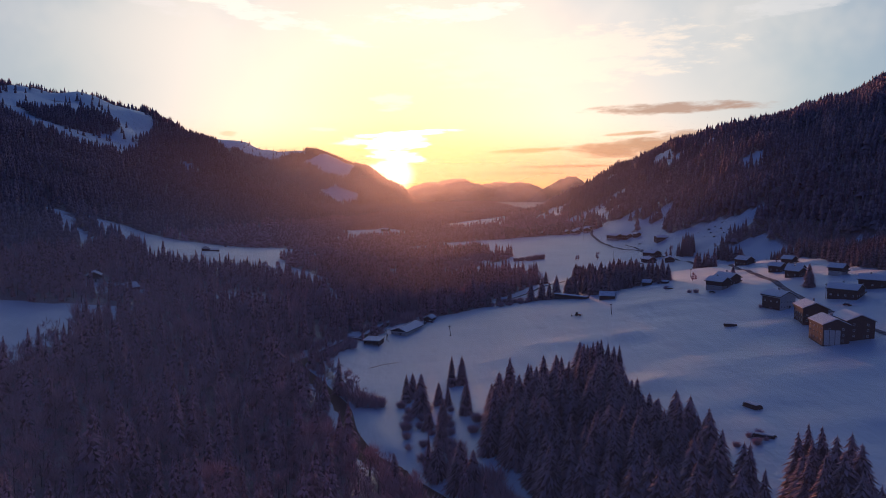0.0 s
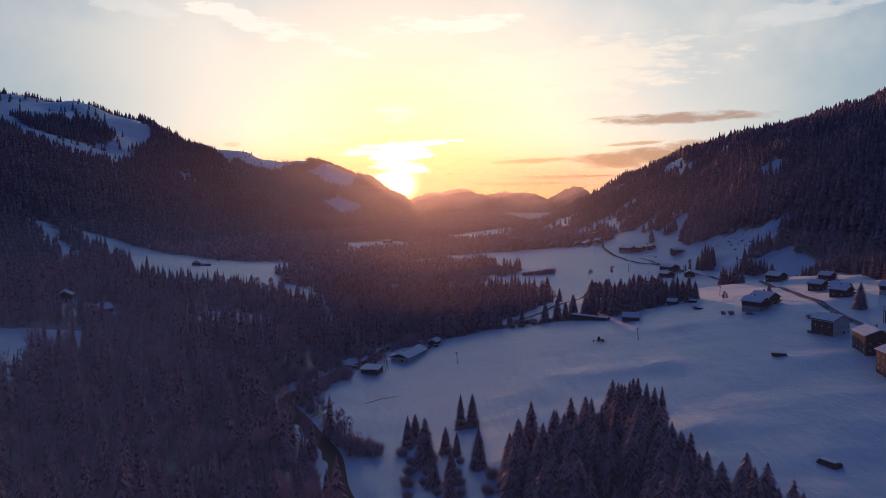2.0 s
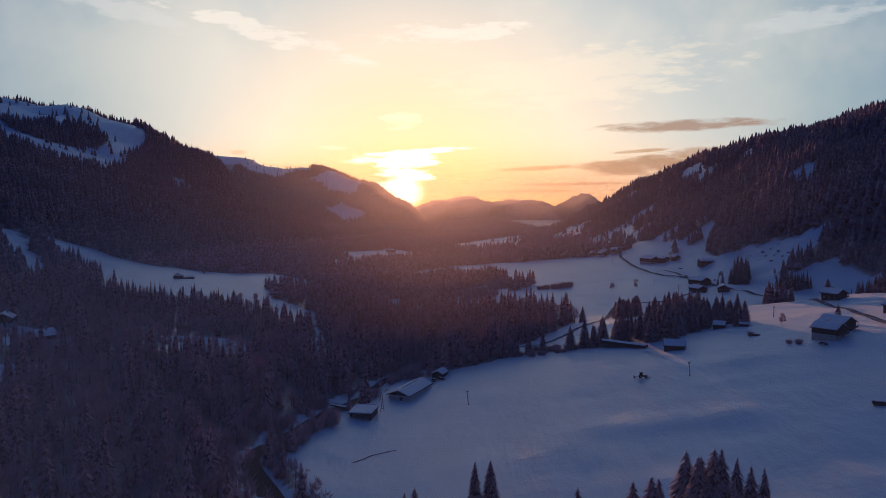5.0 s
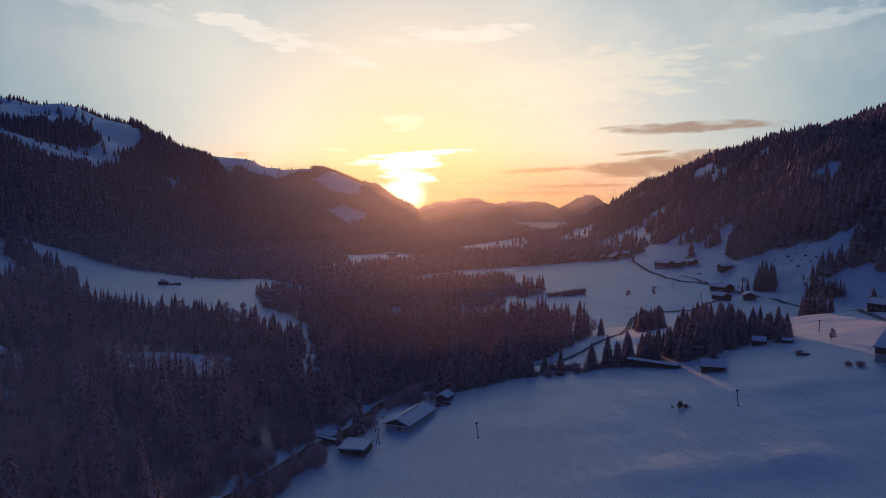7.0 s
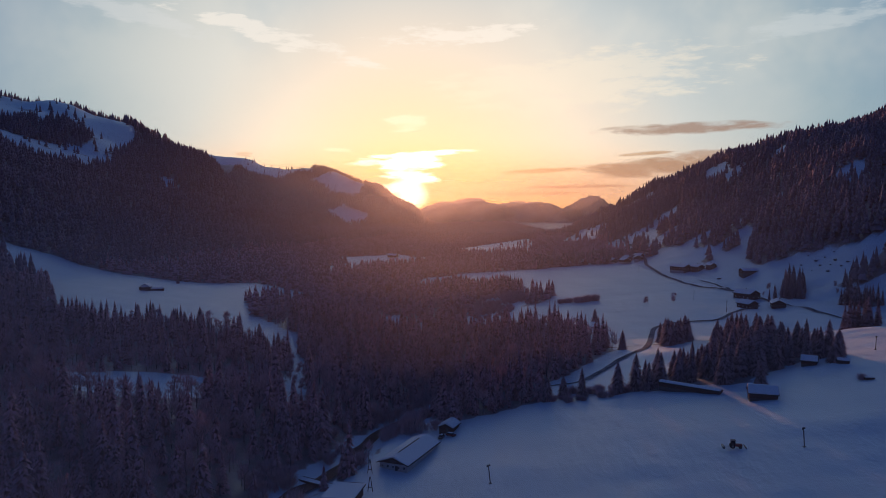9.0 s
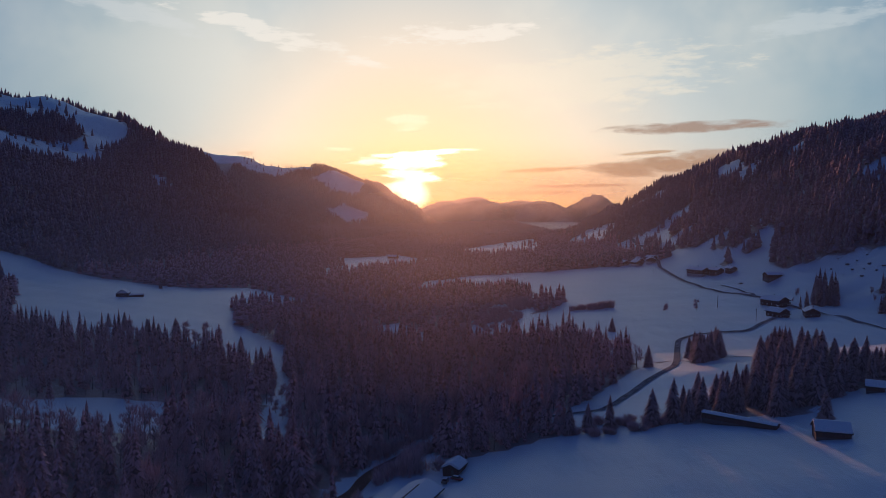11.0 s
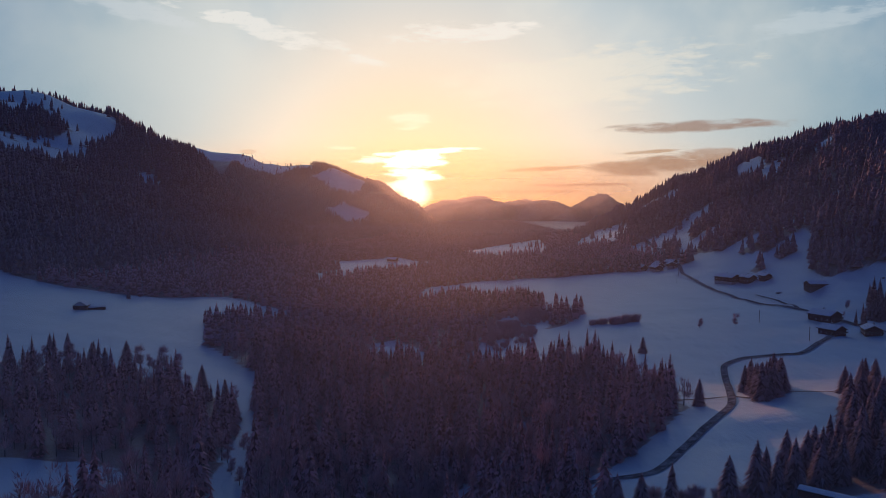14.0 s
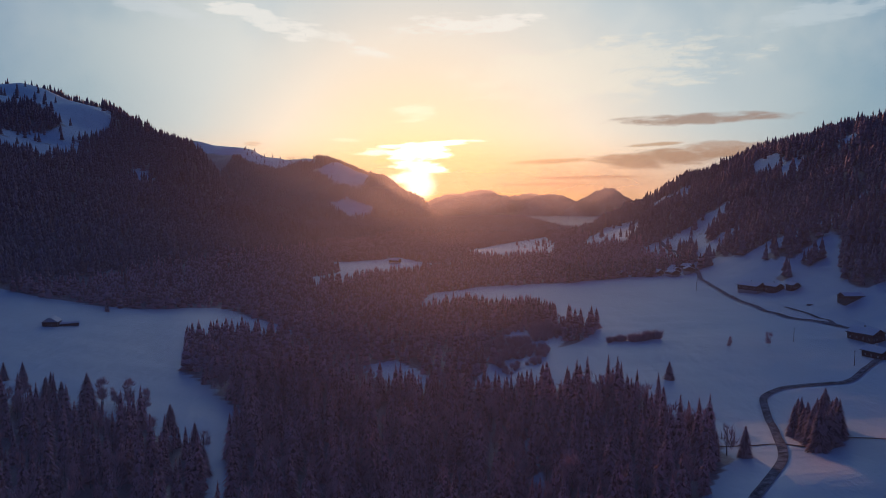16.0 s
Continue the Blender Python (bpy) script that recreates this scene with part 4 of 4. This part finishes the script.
    opts.update(more)
    return house("barn", label, x, y, rot, w, l, eave, ridge, **opts)


# by the river
cowshed = house("cowshed", "long low cowshed with pale walls and snowy roof", -9.5, 509, -23.2, 11.2, 29, 2.9, 5.0, PLASTER, TIMBER, .95, 5, False, False, 1.0, "barn", "farm buildings by the river", False)
part("ridge_vent", box(-.22, .22, -10, 9, 5.2, 5.75), TIMBER, cowshed, "dark ridge ventilator breaking through the snow")
part("hay_door", box(-1.3, 1.3, -14.72, -14.6, 3.1, 4.3), GREY_TIMBER, cowshed)
shelter = tagged(new("open_shed"), "open timber shed with a deep snow roof", "shed", "farm buildings by the river")
shelter.matrix_basis = pose(-30, 465.5, float(height(-30, 465.5)), 0, 0, -11)
part("back_wall", box(-4.8, 4.8, 6.6, 6.8, -.6, 3.6), TIMBER, shelter)
for sx in (-4.8, 4.6):
    part("side_wall", box(sx, sx + .2, -6, 6.6, -.6, 2.9), TIMBER, shelter)
for sx in (-4.6, -1.6, 1.6, 4.4):
    part("post", box(sx, sx + .22, -6.6, -6.38, -.6, 2.75), GREY_TIMBER, shelter)
roof = part("roof", prism([(-5.6, 2.8), (5.6, 2.8), (5.6, 3.0), (-5.6, 3.0)], -7.4, 7.4), TILE, shelter)
part("snow_cover", box(-5.5, 5.5, -7.2, 7.2, 3.01, 3.55, .16), ROOF_SNOW, roof)
house("farm_shed", "small snow-covered shed behind the cowshed", 6.5, 538, -23, 6, 8, 2.3, 3.7, TIMBER, TIMBER, .5, 0, False, False, .6, "shed", "farm buildings by the river", False, .7)
bridge = tagged(new("footbridge"), "short timber bridge with snow on its deck", "bridge")
bridge.matrix_basis = pose(-41.5, 480.5, 1.3, 0, 0, -32)
part("deck", box(-8, 8, -1.6, 1.6, -.3, 0), GREY_TIMBER, bridge)
part("snow_layer", box(-7.9, 7.9, -1.5, 1.5, .003, .3, .1), ROOF_SNOW, bridge)
for sy in (-1.62, 1.54):
    part("beam", box(-8, 8, sy, sy + .08, -.55, .45), TIMBER, bridge)
for sx in (-7.9, 6.9):
    part("abutment", box(sx, sx + 1, -1.5, 1.5, -3, -.301), STONE, bridge)

# village houses
V = "brown timber house with a snow-covered roof"
guest_house = house("hotel", "tall guest house, pale windowed gable and timber flank", 208, 420, 20, 11.5, 13, 7.4, 9.8, PLASTER, PLASTER, .5, 5, False, True, 1.0)
part("flank_boarding", box(-5.89, -5.835, -6.5, 6.5, .5, 7.3), TIMBER, guest_house, "dark upright boarding on the long side")
house("timber_house", "large dark-boarded house with snowy gable roof", 205.5, 380, -12, 12, 16, 7.8, 10.4, TIMBER, TIMBER, .4, 3, True)
house("timber_house", "big dark-boarded barn house beside its twin", 208, 346, -8, 12.5, 17, 8.6, 11.2, TIMBER, TIMBER, .4, 2, False, False, .8)
boarded = house("timber_house", "big house with pale upright boards on its front", 195.2, 344, -8, 12, 17, 8.9, 11.4, TIMBER, TIMBER, .82, 2, False, True, .8)
for u in (-5.4, -2.9, -.4):
    part("pale_board", box(u, u + 2.2, -8.66, -8.59, .4, 7.6), PAINT, boarded, "pale weathered upright boards")
house("farmhouse", "broad brown house with a snowy roof beside the road", 248, 421, 40, 12, 16, 5.0, 7.6, TIMBER, TIMBER, .5, 4, True)
house("farmhouse", "broad snow-roofed house on the upper village lane", 274, 436, 50, 11, 15, 4.5, 7.0, TIMBER, TIMBER, .5, 4, False)
house("chalet", V, 262, 533, 35, 8, 9, 4.4, 6.5, TIMBER)
house("chalet", V, 262, 506, 40, 8, 10, 4.2, 6.4, GREY_PLASTER)
house("chalet", V, 254, 491, 30, 8.5, 10, 4.4, 6.6, TIMBER)
house("chalet", "small chalet with pale plaster below and timber above", 276, 478, 35, 8, 9, 4.4, 6.6)
house("chalet", "weathered chalet with balconies above a terrace", 200, 488, 35, 10, 12, 5.2, 7.6, GREY_PLASTER)
house("chalet", "dark chalet behind the terraced one", 212, 502, 30, 11, 13, 5.2, 7.8, TIMBER)
house("farmhouse", "dark farmhouse at the wood's edge", 280, 628, 25, 10, 12, 4.6, 7.2, TIMBER)
house("chalet", V, 300, 590, 30, 8, 9, 4.4, 6.6, TIMBER)
house("farmhouse", "wide old farmhouse beside the road fork", 276, 871, 28, 13, 17, 4.6, 7.4, TIMBER)
house("chalet", V, 259, 829, 22, 10, 13, 4.0, 6.4, TIMBER)
house("chalet", "low house with two snowy roofs by the road", 281, 822, -18, 10, 13, 4.0, 6.4, TIMBER)
house("farmhouse", "large guest farm below the slope", 283, 1066, 30, 14, 20, 6.2, 8.8, GREY_PLASTER, TIMBER, .35, 6)
house("chalet", "timber wing of the guest farm with a snowy roof", 296, 1050, 20, 9, 13, 4.6, 6.8, TIMBER)
house("chalet", "small outbuilding of the guest farm", 306, 1036, 15, 7, 9, 3.4, 5.4, TIMBER)
for x, y, a, w, l in ((256, 1212, 15, 10, 13), (266, 1240, 20, 9, 12), (276, 1218, -12, 11, 14), (284, 1246, 35, 9, 12), (270, 1262, 40, 9, 11), (243, 1228, 25, 8, 12), (228, 1240, 70, 7, 10), (206, 1236, 80, 6, 9)):
    house("chalet", "hamlet house with a snowy roof far down the road", x, y, a, w, l, 4.6, 7.0, cols=3)
house("chalet", "lone house in a clearing of the woods", -201, 510, -30, 9, 11, 4.4, 7.0)
house("chalet", "half-hidden house among leafless trees", -236, 538, 20, 9, 11, 4.4, 6.8)
house("chalet", "remote farmhouse in a far clearing", -72, 1500, 70, 10, 15, 4.6, 7.0)
house("barn", "remote hay barn in a far clearing", -20, 1480, 70, 8, 12, 3.4, 5.2, TIMBER, TIMBER, .4, 0, False, False, .6, "barn", "field barns", False)
# field barns
fir_barn("dark hay barn alone on a snowy meadow", -249, 861, 12, 8.5, 9, 3.0, 5.6, snow=.3)
fir_barn("low boarded wing running off the hay barn", -241.5, 866.5, -51, 2.4, 12, 1.5, 2.2, over=.3, snow=.3)
fir_barn("field barn under a thick snow roof", 133, 519, 72, 7.6, 10.5, 2.6, 4.8, snow=.6)
fir_barn("long low shed along the wood's edge", 112.5, 544.5, -131, 3.6, 27, 2.3, 2.8, over=.4, snow=.22)
fir_barn("little hut at the end of the wood", 176, 566, 60, 5, 6.5, 2.3, 3.9, snow=.5)
fir_barn("tiny lean-to beside the little hut", 187.5, 558, 60, 2.6, 5, 1.3, 2.0, over=.3, snow=.4)
fir_barn("dark barn on the open slope", 318, 966, 95, 9, 16, 3.4, 5.6)

# ---- small things in the snow ----


def lift_pole(x, y, lean, tall=6.4):
    """A ski tow's T-shaped mast with its wheels."""
    top = tagged(new("tow_mast"), "leaning T-shaped ski tow mast in the snow", "mast", "ski tow masts")
    top.matrix_basis = pose(x, y, float(height(x, y)), 0, lean, 20)
    part("post", rod((0, 0, -.4), (0, 0, tall), .2), STEEL, top)
    arm = part("crossarm", box(-.62, .62, -.12, .12, tall, tall + .25), STEEL, top)
    for sx in (-1, 1):
        part("wheel", rod((sx * .5, -.09, tall - .25), (sx * .5, .09, tall - .25), .24, 12), RUBBER, arm)
    part("foot", box(-.45, .45, -.45, .45, -.4, .25, .05), STONE, top)


for x, y, lean in ((19, 469, -7), (121, 461, -6), (215, 579, 2), (211, 503, 2)):
    lift_pole(x, y, lean)


def cable_pole(x, y, tall=9.0):
    top = tagged(new("power_pole"), "slim wooden power pole standing in the meadow", "pole", "power poles")
    top.matrix_basis = pose(x, y, float(height(x, y)), 0, 0, 15)
    part("post", rod((0, 0, -.5), (0, 0, tall), .16), GREY_TIMBER, top)
    arm = part("crossarm", box(-.8, .8, -.07, .07, tall - .7, tall - .55), GREY_TIMBER, top)
    for sx in (-.7, 0, .7):
        part("insulator", rod((sx, 0, tall - .55), (sx, 0, tall - .3), .06, 6), STEEL, arm)


for x, y in ((230, 873), (233, 807), (262, 1150), (244, 1100), (238, 424)):
    cable_pole(x, y)


def trestle(x, y):
    top = tagged(new("pole_trestle"), "A-shaped pair of poles beside the cowshed", "pole", "A-shaped poles")
    top.matrix_basis = pose(x, y, float(height(x, y)), 0, 0, 0)
    for sx in (-.9, .9):
        part("leg", rod((sx, 0, -.4), (sx * .12, 0, 5.2), .13), GREY_TIMBER, top)
    part("crossbar", box(-.7, .7, -.07, .07, 1.4, 1.55), GREY_TIMBER, top)


for x, y in ((-23.5, 491), (-22, 475)):
    trestle(x, y)


def log_heap(x, y, rot, w, l, h, label, mat=TIMBER, seed=1):
    rng = np.random.RandomState(seed)
    top = tagged(new("log_pile"), label, "log pile", "log piles")
    top.matrix_basis = pose(x, y, float(height(x, y)), 0, 0, rot)
    n = max(3, int(w / .55))
    for row in range(max(1, int(h / .5))):
        for i in range(n - row):
            cx = -w / 2 + (i + .5 + row * .5) * w / n
            off = rng.uniform(-.3, .3)
            part("log", rod((cx, -l / 2 + off, .1 + row * .46), (cx + rng.uniform(-.1, .1), l / 2 + off, .1 + row * .46), .26, 7), mat, top)
    part("snow_cap", box(-w * .32, w * .32, -l * .42, l * .42, max(1, int(h / .5)) * .46 - .02, max(1, int(h / .5)) * .46 + .3, .12), ROOF_SNOW, top)


log_heap(167.5, 391, 70, 3.2, 6.5, 1.6, "snow-capped stack of logs in the meadow", seed=2)
log_heap(126.5, 273, 25, 4.2, 6.5, 1.6, "dark heap of logs half buried in snow", seed=3)
log_heap(117, 243, 60, 3, 7, 1.0, "brushwood and logs by the spruces", seed=4)
log_heap(180, 525, 80, 1.8, 4.2, 1.0, "short log stack under a small tree", seed=5)
log_heap(296, 985, 80, 2, 5, 1.0, "log stack by the farm lane", seed=6)


def boulder(x, y, size, seed):
    """A rough block of rock with snow lying on it."""
    rng = np.random.RandomState(seed)
    top = tagged(new("boulder"), "dark boulder with a snow cap on the pasture slope", "boulder", "boulders on the slope")
    top.matrix_basis = pose(x, y, float(height(x, y)) - .1, 0, 0, rng.uniform(0, 360))
    for name, mat, lift, k in (("rock", STONE, 0.3, (1.0, .8, .62)), ("snow_cap", ROOF_SNOW, 0.72, (.72, .6, .3))):
        bm = bmesh.new()
        bmesh.ops.create_icosphere(bm, subdivisions=2, radius=size)
        for v in bm.verts:
            v.co = Vector((v.co.x * k[0], v.co.y * k[1], v.co.z * k[2])) * rng.uniform(.86, 1.12) + Vector((0, 0, lift * size))
        part(name, bm, mat, top)


for i, (x, y) in enumerate(((367, 944), (366, 927), (364, 915), (373, 924), (366, 901), (372, 904), (370, 890), (355, 933), (355, 913), (359, 892), (376, 890), (381, 923))):
    boulder(x, y, .9 + .35 * (i * 7 % 4), 60 + i)
tagged(new("water_3", ribbon("water", [(-29, 406), (-25, 411), (-22, 416), (-16, 421), (-13, 423)], .7, 0.1, WATER, 2)), "short open ditch in the snowy meadow", "ditch", kind="structure")

tractor = tagged(new("tractor"), "small dark tractor at work on the snow", "tractor")
tractor.matrix_basis = pose(101, 467, float(height(101, 467)) - .05, 0, 0, 80)
body = part("body", box(-.6, .6, -1.9, .6, .7, 1.5, .12), RED, tractor)
part("grille", box(-.45, .45, -1.96, -1.905, .8, 1.4), RUBBER, body)
cab = part("cab", prism([(-.75, 1.2), (.75, 1.2), (.65, 2.7), (-.65, 2.7)], .3, 1.7, .05), GLASS, tractor)
part("cab_roof", box(-.8, .8, .15, 1.85, 2.705, 2.85, .05), STEEL, cab)
for sx in (-1, 1):
    for sy, r in ((1.2, .85), (-1.3, .5)):
        wheel = part("wheel", rod((sx * .62, sy, r), (sx * 1.05, sy, r), r, 16), RUBBER, tractor)
        part("rim", rod((sx * 1.0, sy, r), (sx * 1.09, sy, r), r * .5, 12), STEEL, wheel)
part("plough", prism([(-1.9, .1), (1.9, .1), (1.9, 1.0), (-1.9, 1.0)], -3.0, -2.8, .03), STEEL, tractor)
part("trailer_arm", box(-.12, .12, 1.9, 4.0, .5, .65), STEEL, tractor)
part("rear_roller", rod((-1.6, 4.1, .45), (1.6, 4.1, .45), .45, 14), STEEL, tractor)


def parked_car(x, y, rot, mat, label):
    top = tagged(new("car"), label, "car", "cars in the village")
    top.matrix_basis = pose(x, y, float(height(x, y)) + .16, 0, 0, rot)
    b = part("body", prism([(-.88, .35), (.88, .35), (.9, .85), (.84, .95), (-.84, .95), (-.9, .85)], -2.1, 2.1, .08), mat, top)
    c = part("cabin", prism([(-.8, .955), (.8, .955), (.62, 1.48), (-.62, 1.48)], -1.0, 1.5, .06), GLASS, top)
    part("roof", box(-.6, .6, -.8, 1.3, 1.485, 1.56, .03), ROOF_SNOW, c, "snow on the car roof")
    for sy in (-2.12, 2.1):
        part("bumper", box(-.8, .8, sy - .04, sy + .06, .36, .55), RUBBER, b)
    for sx in (-1, 1):
        part("headlight", box(sx * .62 - .16, sx * .62 + .16, -2.16, -2.11, .62, .78), GLASS, b)
        for sy in (-1.3, 1.3):
            w = part("wheel", rod((sx * .72, sy, .32), (sx * .93, sy, .32), .32, 12), RUBBER, top)
            part("rim", rod((sx * .9, sy, .32), (sx * .945, sy, .32), .18, 8), STEEL, w)


for x, y, a, m, lab in ((222, 440, 10, STEEL, "silver car parked by the village road"), (238, 402, 30, RED, "red car parked in front of a house"), (192, 478, 60, STEEL, "grey car on the chalet terrace"), (3, 529, -20, STEEL, "snowed-in car behind the cowshed"), (7, 529, 60, RED, "dark red car behind the cowshed")):
    parked_car(x, y, a, m, lab)

# ---- translucent sheets for the valley haze, shaped to add glare round the low sun ----


def mist_build(share, forward, through_share):
    mat = bpy.data.materials.new("haze_glare_sheet")
    mat.use_nodes = True
    n = Nodes(mat.node_tree)
    clear, glow, soft_, near_, mix0, mix1, mix2 = (n.add(k) for k in ("ShaderNodeBsdfTransparent", "ShaderNodeBsdfRefraction", "ShaderNodeBsdfTranslucent", "ShaderNodeBsdfDiffuse", "ShaderNodeMixShader", "ShaderNodeMixShader", "ShaderNodeMixShader"))
    near_.inputs["Color"].default_value = (0.95, 0.86, 0.80, 1)
    n.put(mix0.inputs[0], through_share)
    n.link(near_.outputs[0], mix0.inputs[1])
    n.link(soft_.outputs[0], mix0.inputs[2])
    glow.inputs["Roughness"].default_value, glow.inputs["IOR"].default_value = 0.85, 1.4
    glow.inputs["Color"].default_value, soft_.inputs["Color"].default_value = (1, 0.94, 0.92, 1), (0.96, 0.9, 0.92, 1)
    veil = n.add("ShaderNodeAttribute", attribute_name="veil").outputs["Fac"]
    puff = n.between(n.noise(0.005, 4, 0.5, place(n)), 0.2, 0.8, 0.7, 1.2)
    n.put(mix1.inputs[0], forward)
    n.link(mix0.outputs[0], mix1.inputs[1])
    n.link(glow.outputs[0], mix1.inputs[2])
    n.put(mix2.inputs[0], n.math("MULTIPLY", n.math("MULTIPLY", veil, puff), share))
    n.link(clear.outputs[0], mix2.inputs[1])
    n.link(mix1.outputs[0], mix2.inputs[2])
    n.link(mix2.outputs[0], n.add("ShaderNodeOutputMaterial").inputs[0])
    return mat


def dark_lift_build(share):
    mat = bpy.data.materials.new("dark_lift_haze")
    mat.use_nodes = True
    n = Nodes(mat.node_tree)
    clear, lit, soft_, both_, mix = (n.add(k) for k in ("ShaderNodeBsdfTransparent", "ShaderNodeBsdfDiffuse", "ShaderNodeBsdfDiffuse", "ShaderNodeMixShader", "ShaderNodeMixShader"))
    soft_.inputs["Color"].default_value, lit.inputs["Color"].default_value = (0.78, 0.78, 1.0, 1), (0.95, 0.85, 0.88, 1)
    # fixed normal towards the sun, so the sheet takes its light though it lies level
    facing = n.add("ShaderNodeCombineXYZ")
    facing.inputs[1].default_value, facing.inputs[2].default_value = 0.98, 0.2
    n.link(facing.outputs[0], lit.inputs["Normal"])
    n.put(both_.inputs[0], 0.6)
    n.link(soft_.outputs[0], both_.inputs[1])
    n.link(lit.outputs[0], both_.inputs[2])
    veil = n.add("ShaderNodeAttribute", attribute_name="veil").outputs["Fac"]
    puff = n.between(n.noise(0.006, 4, 0.5, place(n)), 0.2, 0.8, 0.7, 1.2)
    n.put(mix.inputs[0], n.math("MULTIPLY", n.math("MULTIPLY", veil, puff), share))
    n.link(clear.outputs[0], mix.inputs[1])
    n.link(both_.outputs[0], mix.inputs[2])
    n.link(mix.outputs[0], n.add("ShaderNodeOutputMaterial").inputs[0])
    return mat


# the nearest sheet adds a warm glare over the woods behind it
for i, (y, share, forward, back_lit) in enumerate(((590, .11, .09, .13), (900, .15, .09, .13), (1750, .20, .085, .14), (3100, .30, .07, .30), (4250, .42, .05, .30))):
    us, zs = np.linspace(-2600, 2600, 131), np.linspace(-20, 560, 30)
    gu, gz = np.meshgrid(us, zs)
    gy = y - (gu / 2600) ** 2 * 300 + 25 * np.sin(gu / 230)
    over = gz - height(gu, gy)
    # faded sideways so the added glow stays around the sun
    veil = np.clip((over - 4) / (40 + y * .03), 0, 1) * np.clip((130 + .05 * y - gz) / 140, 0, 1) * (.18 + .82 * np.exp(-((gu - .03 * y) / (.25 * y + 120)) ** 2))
    r, c = np.meshgrid(np.arange(29), np.arange(130), indexing="ij")
    k = (r * 131 + c).ravel()
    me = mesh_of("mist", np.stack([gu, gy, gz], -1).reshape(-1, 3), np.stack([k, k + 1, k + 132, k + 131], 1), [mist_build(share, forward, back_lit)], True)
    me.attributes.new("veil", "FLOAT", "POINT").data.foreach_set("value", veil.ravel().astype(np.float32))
    tagged(new("backdrop_mist_glare_%d" % (i + 1), me), "translucent sheet adding haze and sun glare across the valley", "mist", kind="structure")

# an added level sheet over the valley floor, lifting dark tones like lens glare
gu, gv = np.meshgrid(np.linspace(-520, 520, 79), np.linspace(-250, 1700, 120))
gz = 66 + 18 * np.clip((-gu - 40) / 200, 0, 1) + 0 * gv
# denser upstream on the left, to brighten the woods there
veil = np.clip((gz - height(gu, gv) - 3) / 28, 0, 1) * np.clip((1500 - gv) / 1000, 0, 1) * np.clip(1 - (-gu - 130) / 300, .55, 1) * (1 + np.interp(gv, [300, 550, 800], [1.1, .5, 0]) * np.clip((-10 - gu) / 60, 0, 1))
r, c = np.meshgrid(np.arange(119), np.arange(78), indexing="ij")
k = (r * 79 + c).ravel()
me = mesh_of("mist", np.stack([gu, gv, gz], -1).reshape(-1, 3), np.stack([k, k + 1, k + 80, k + 79], 1), [dark_lift_build(.068)], True)
me.attributes.new("veil", "FLOAT", "POINT").data.foreach_set("value", veil.ravel().astype(np.float32))
tagged(new("backdrop_dark_lift", me), "added level haze sheet lifting the valley's dark tones", "mist", kind="structure")
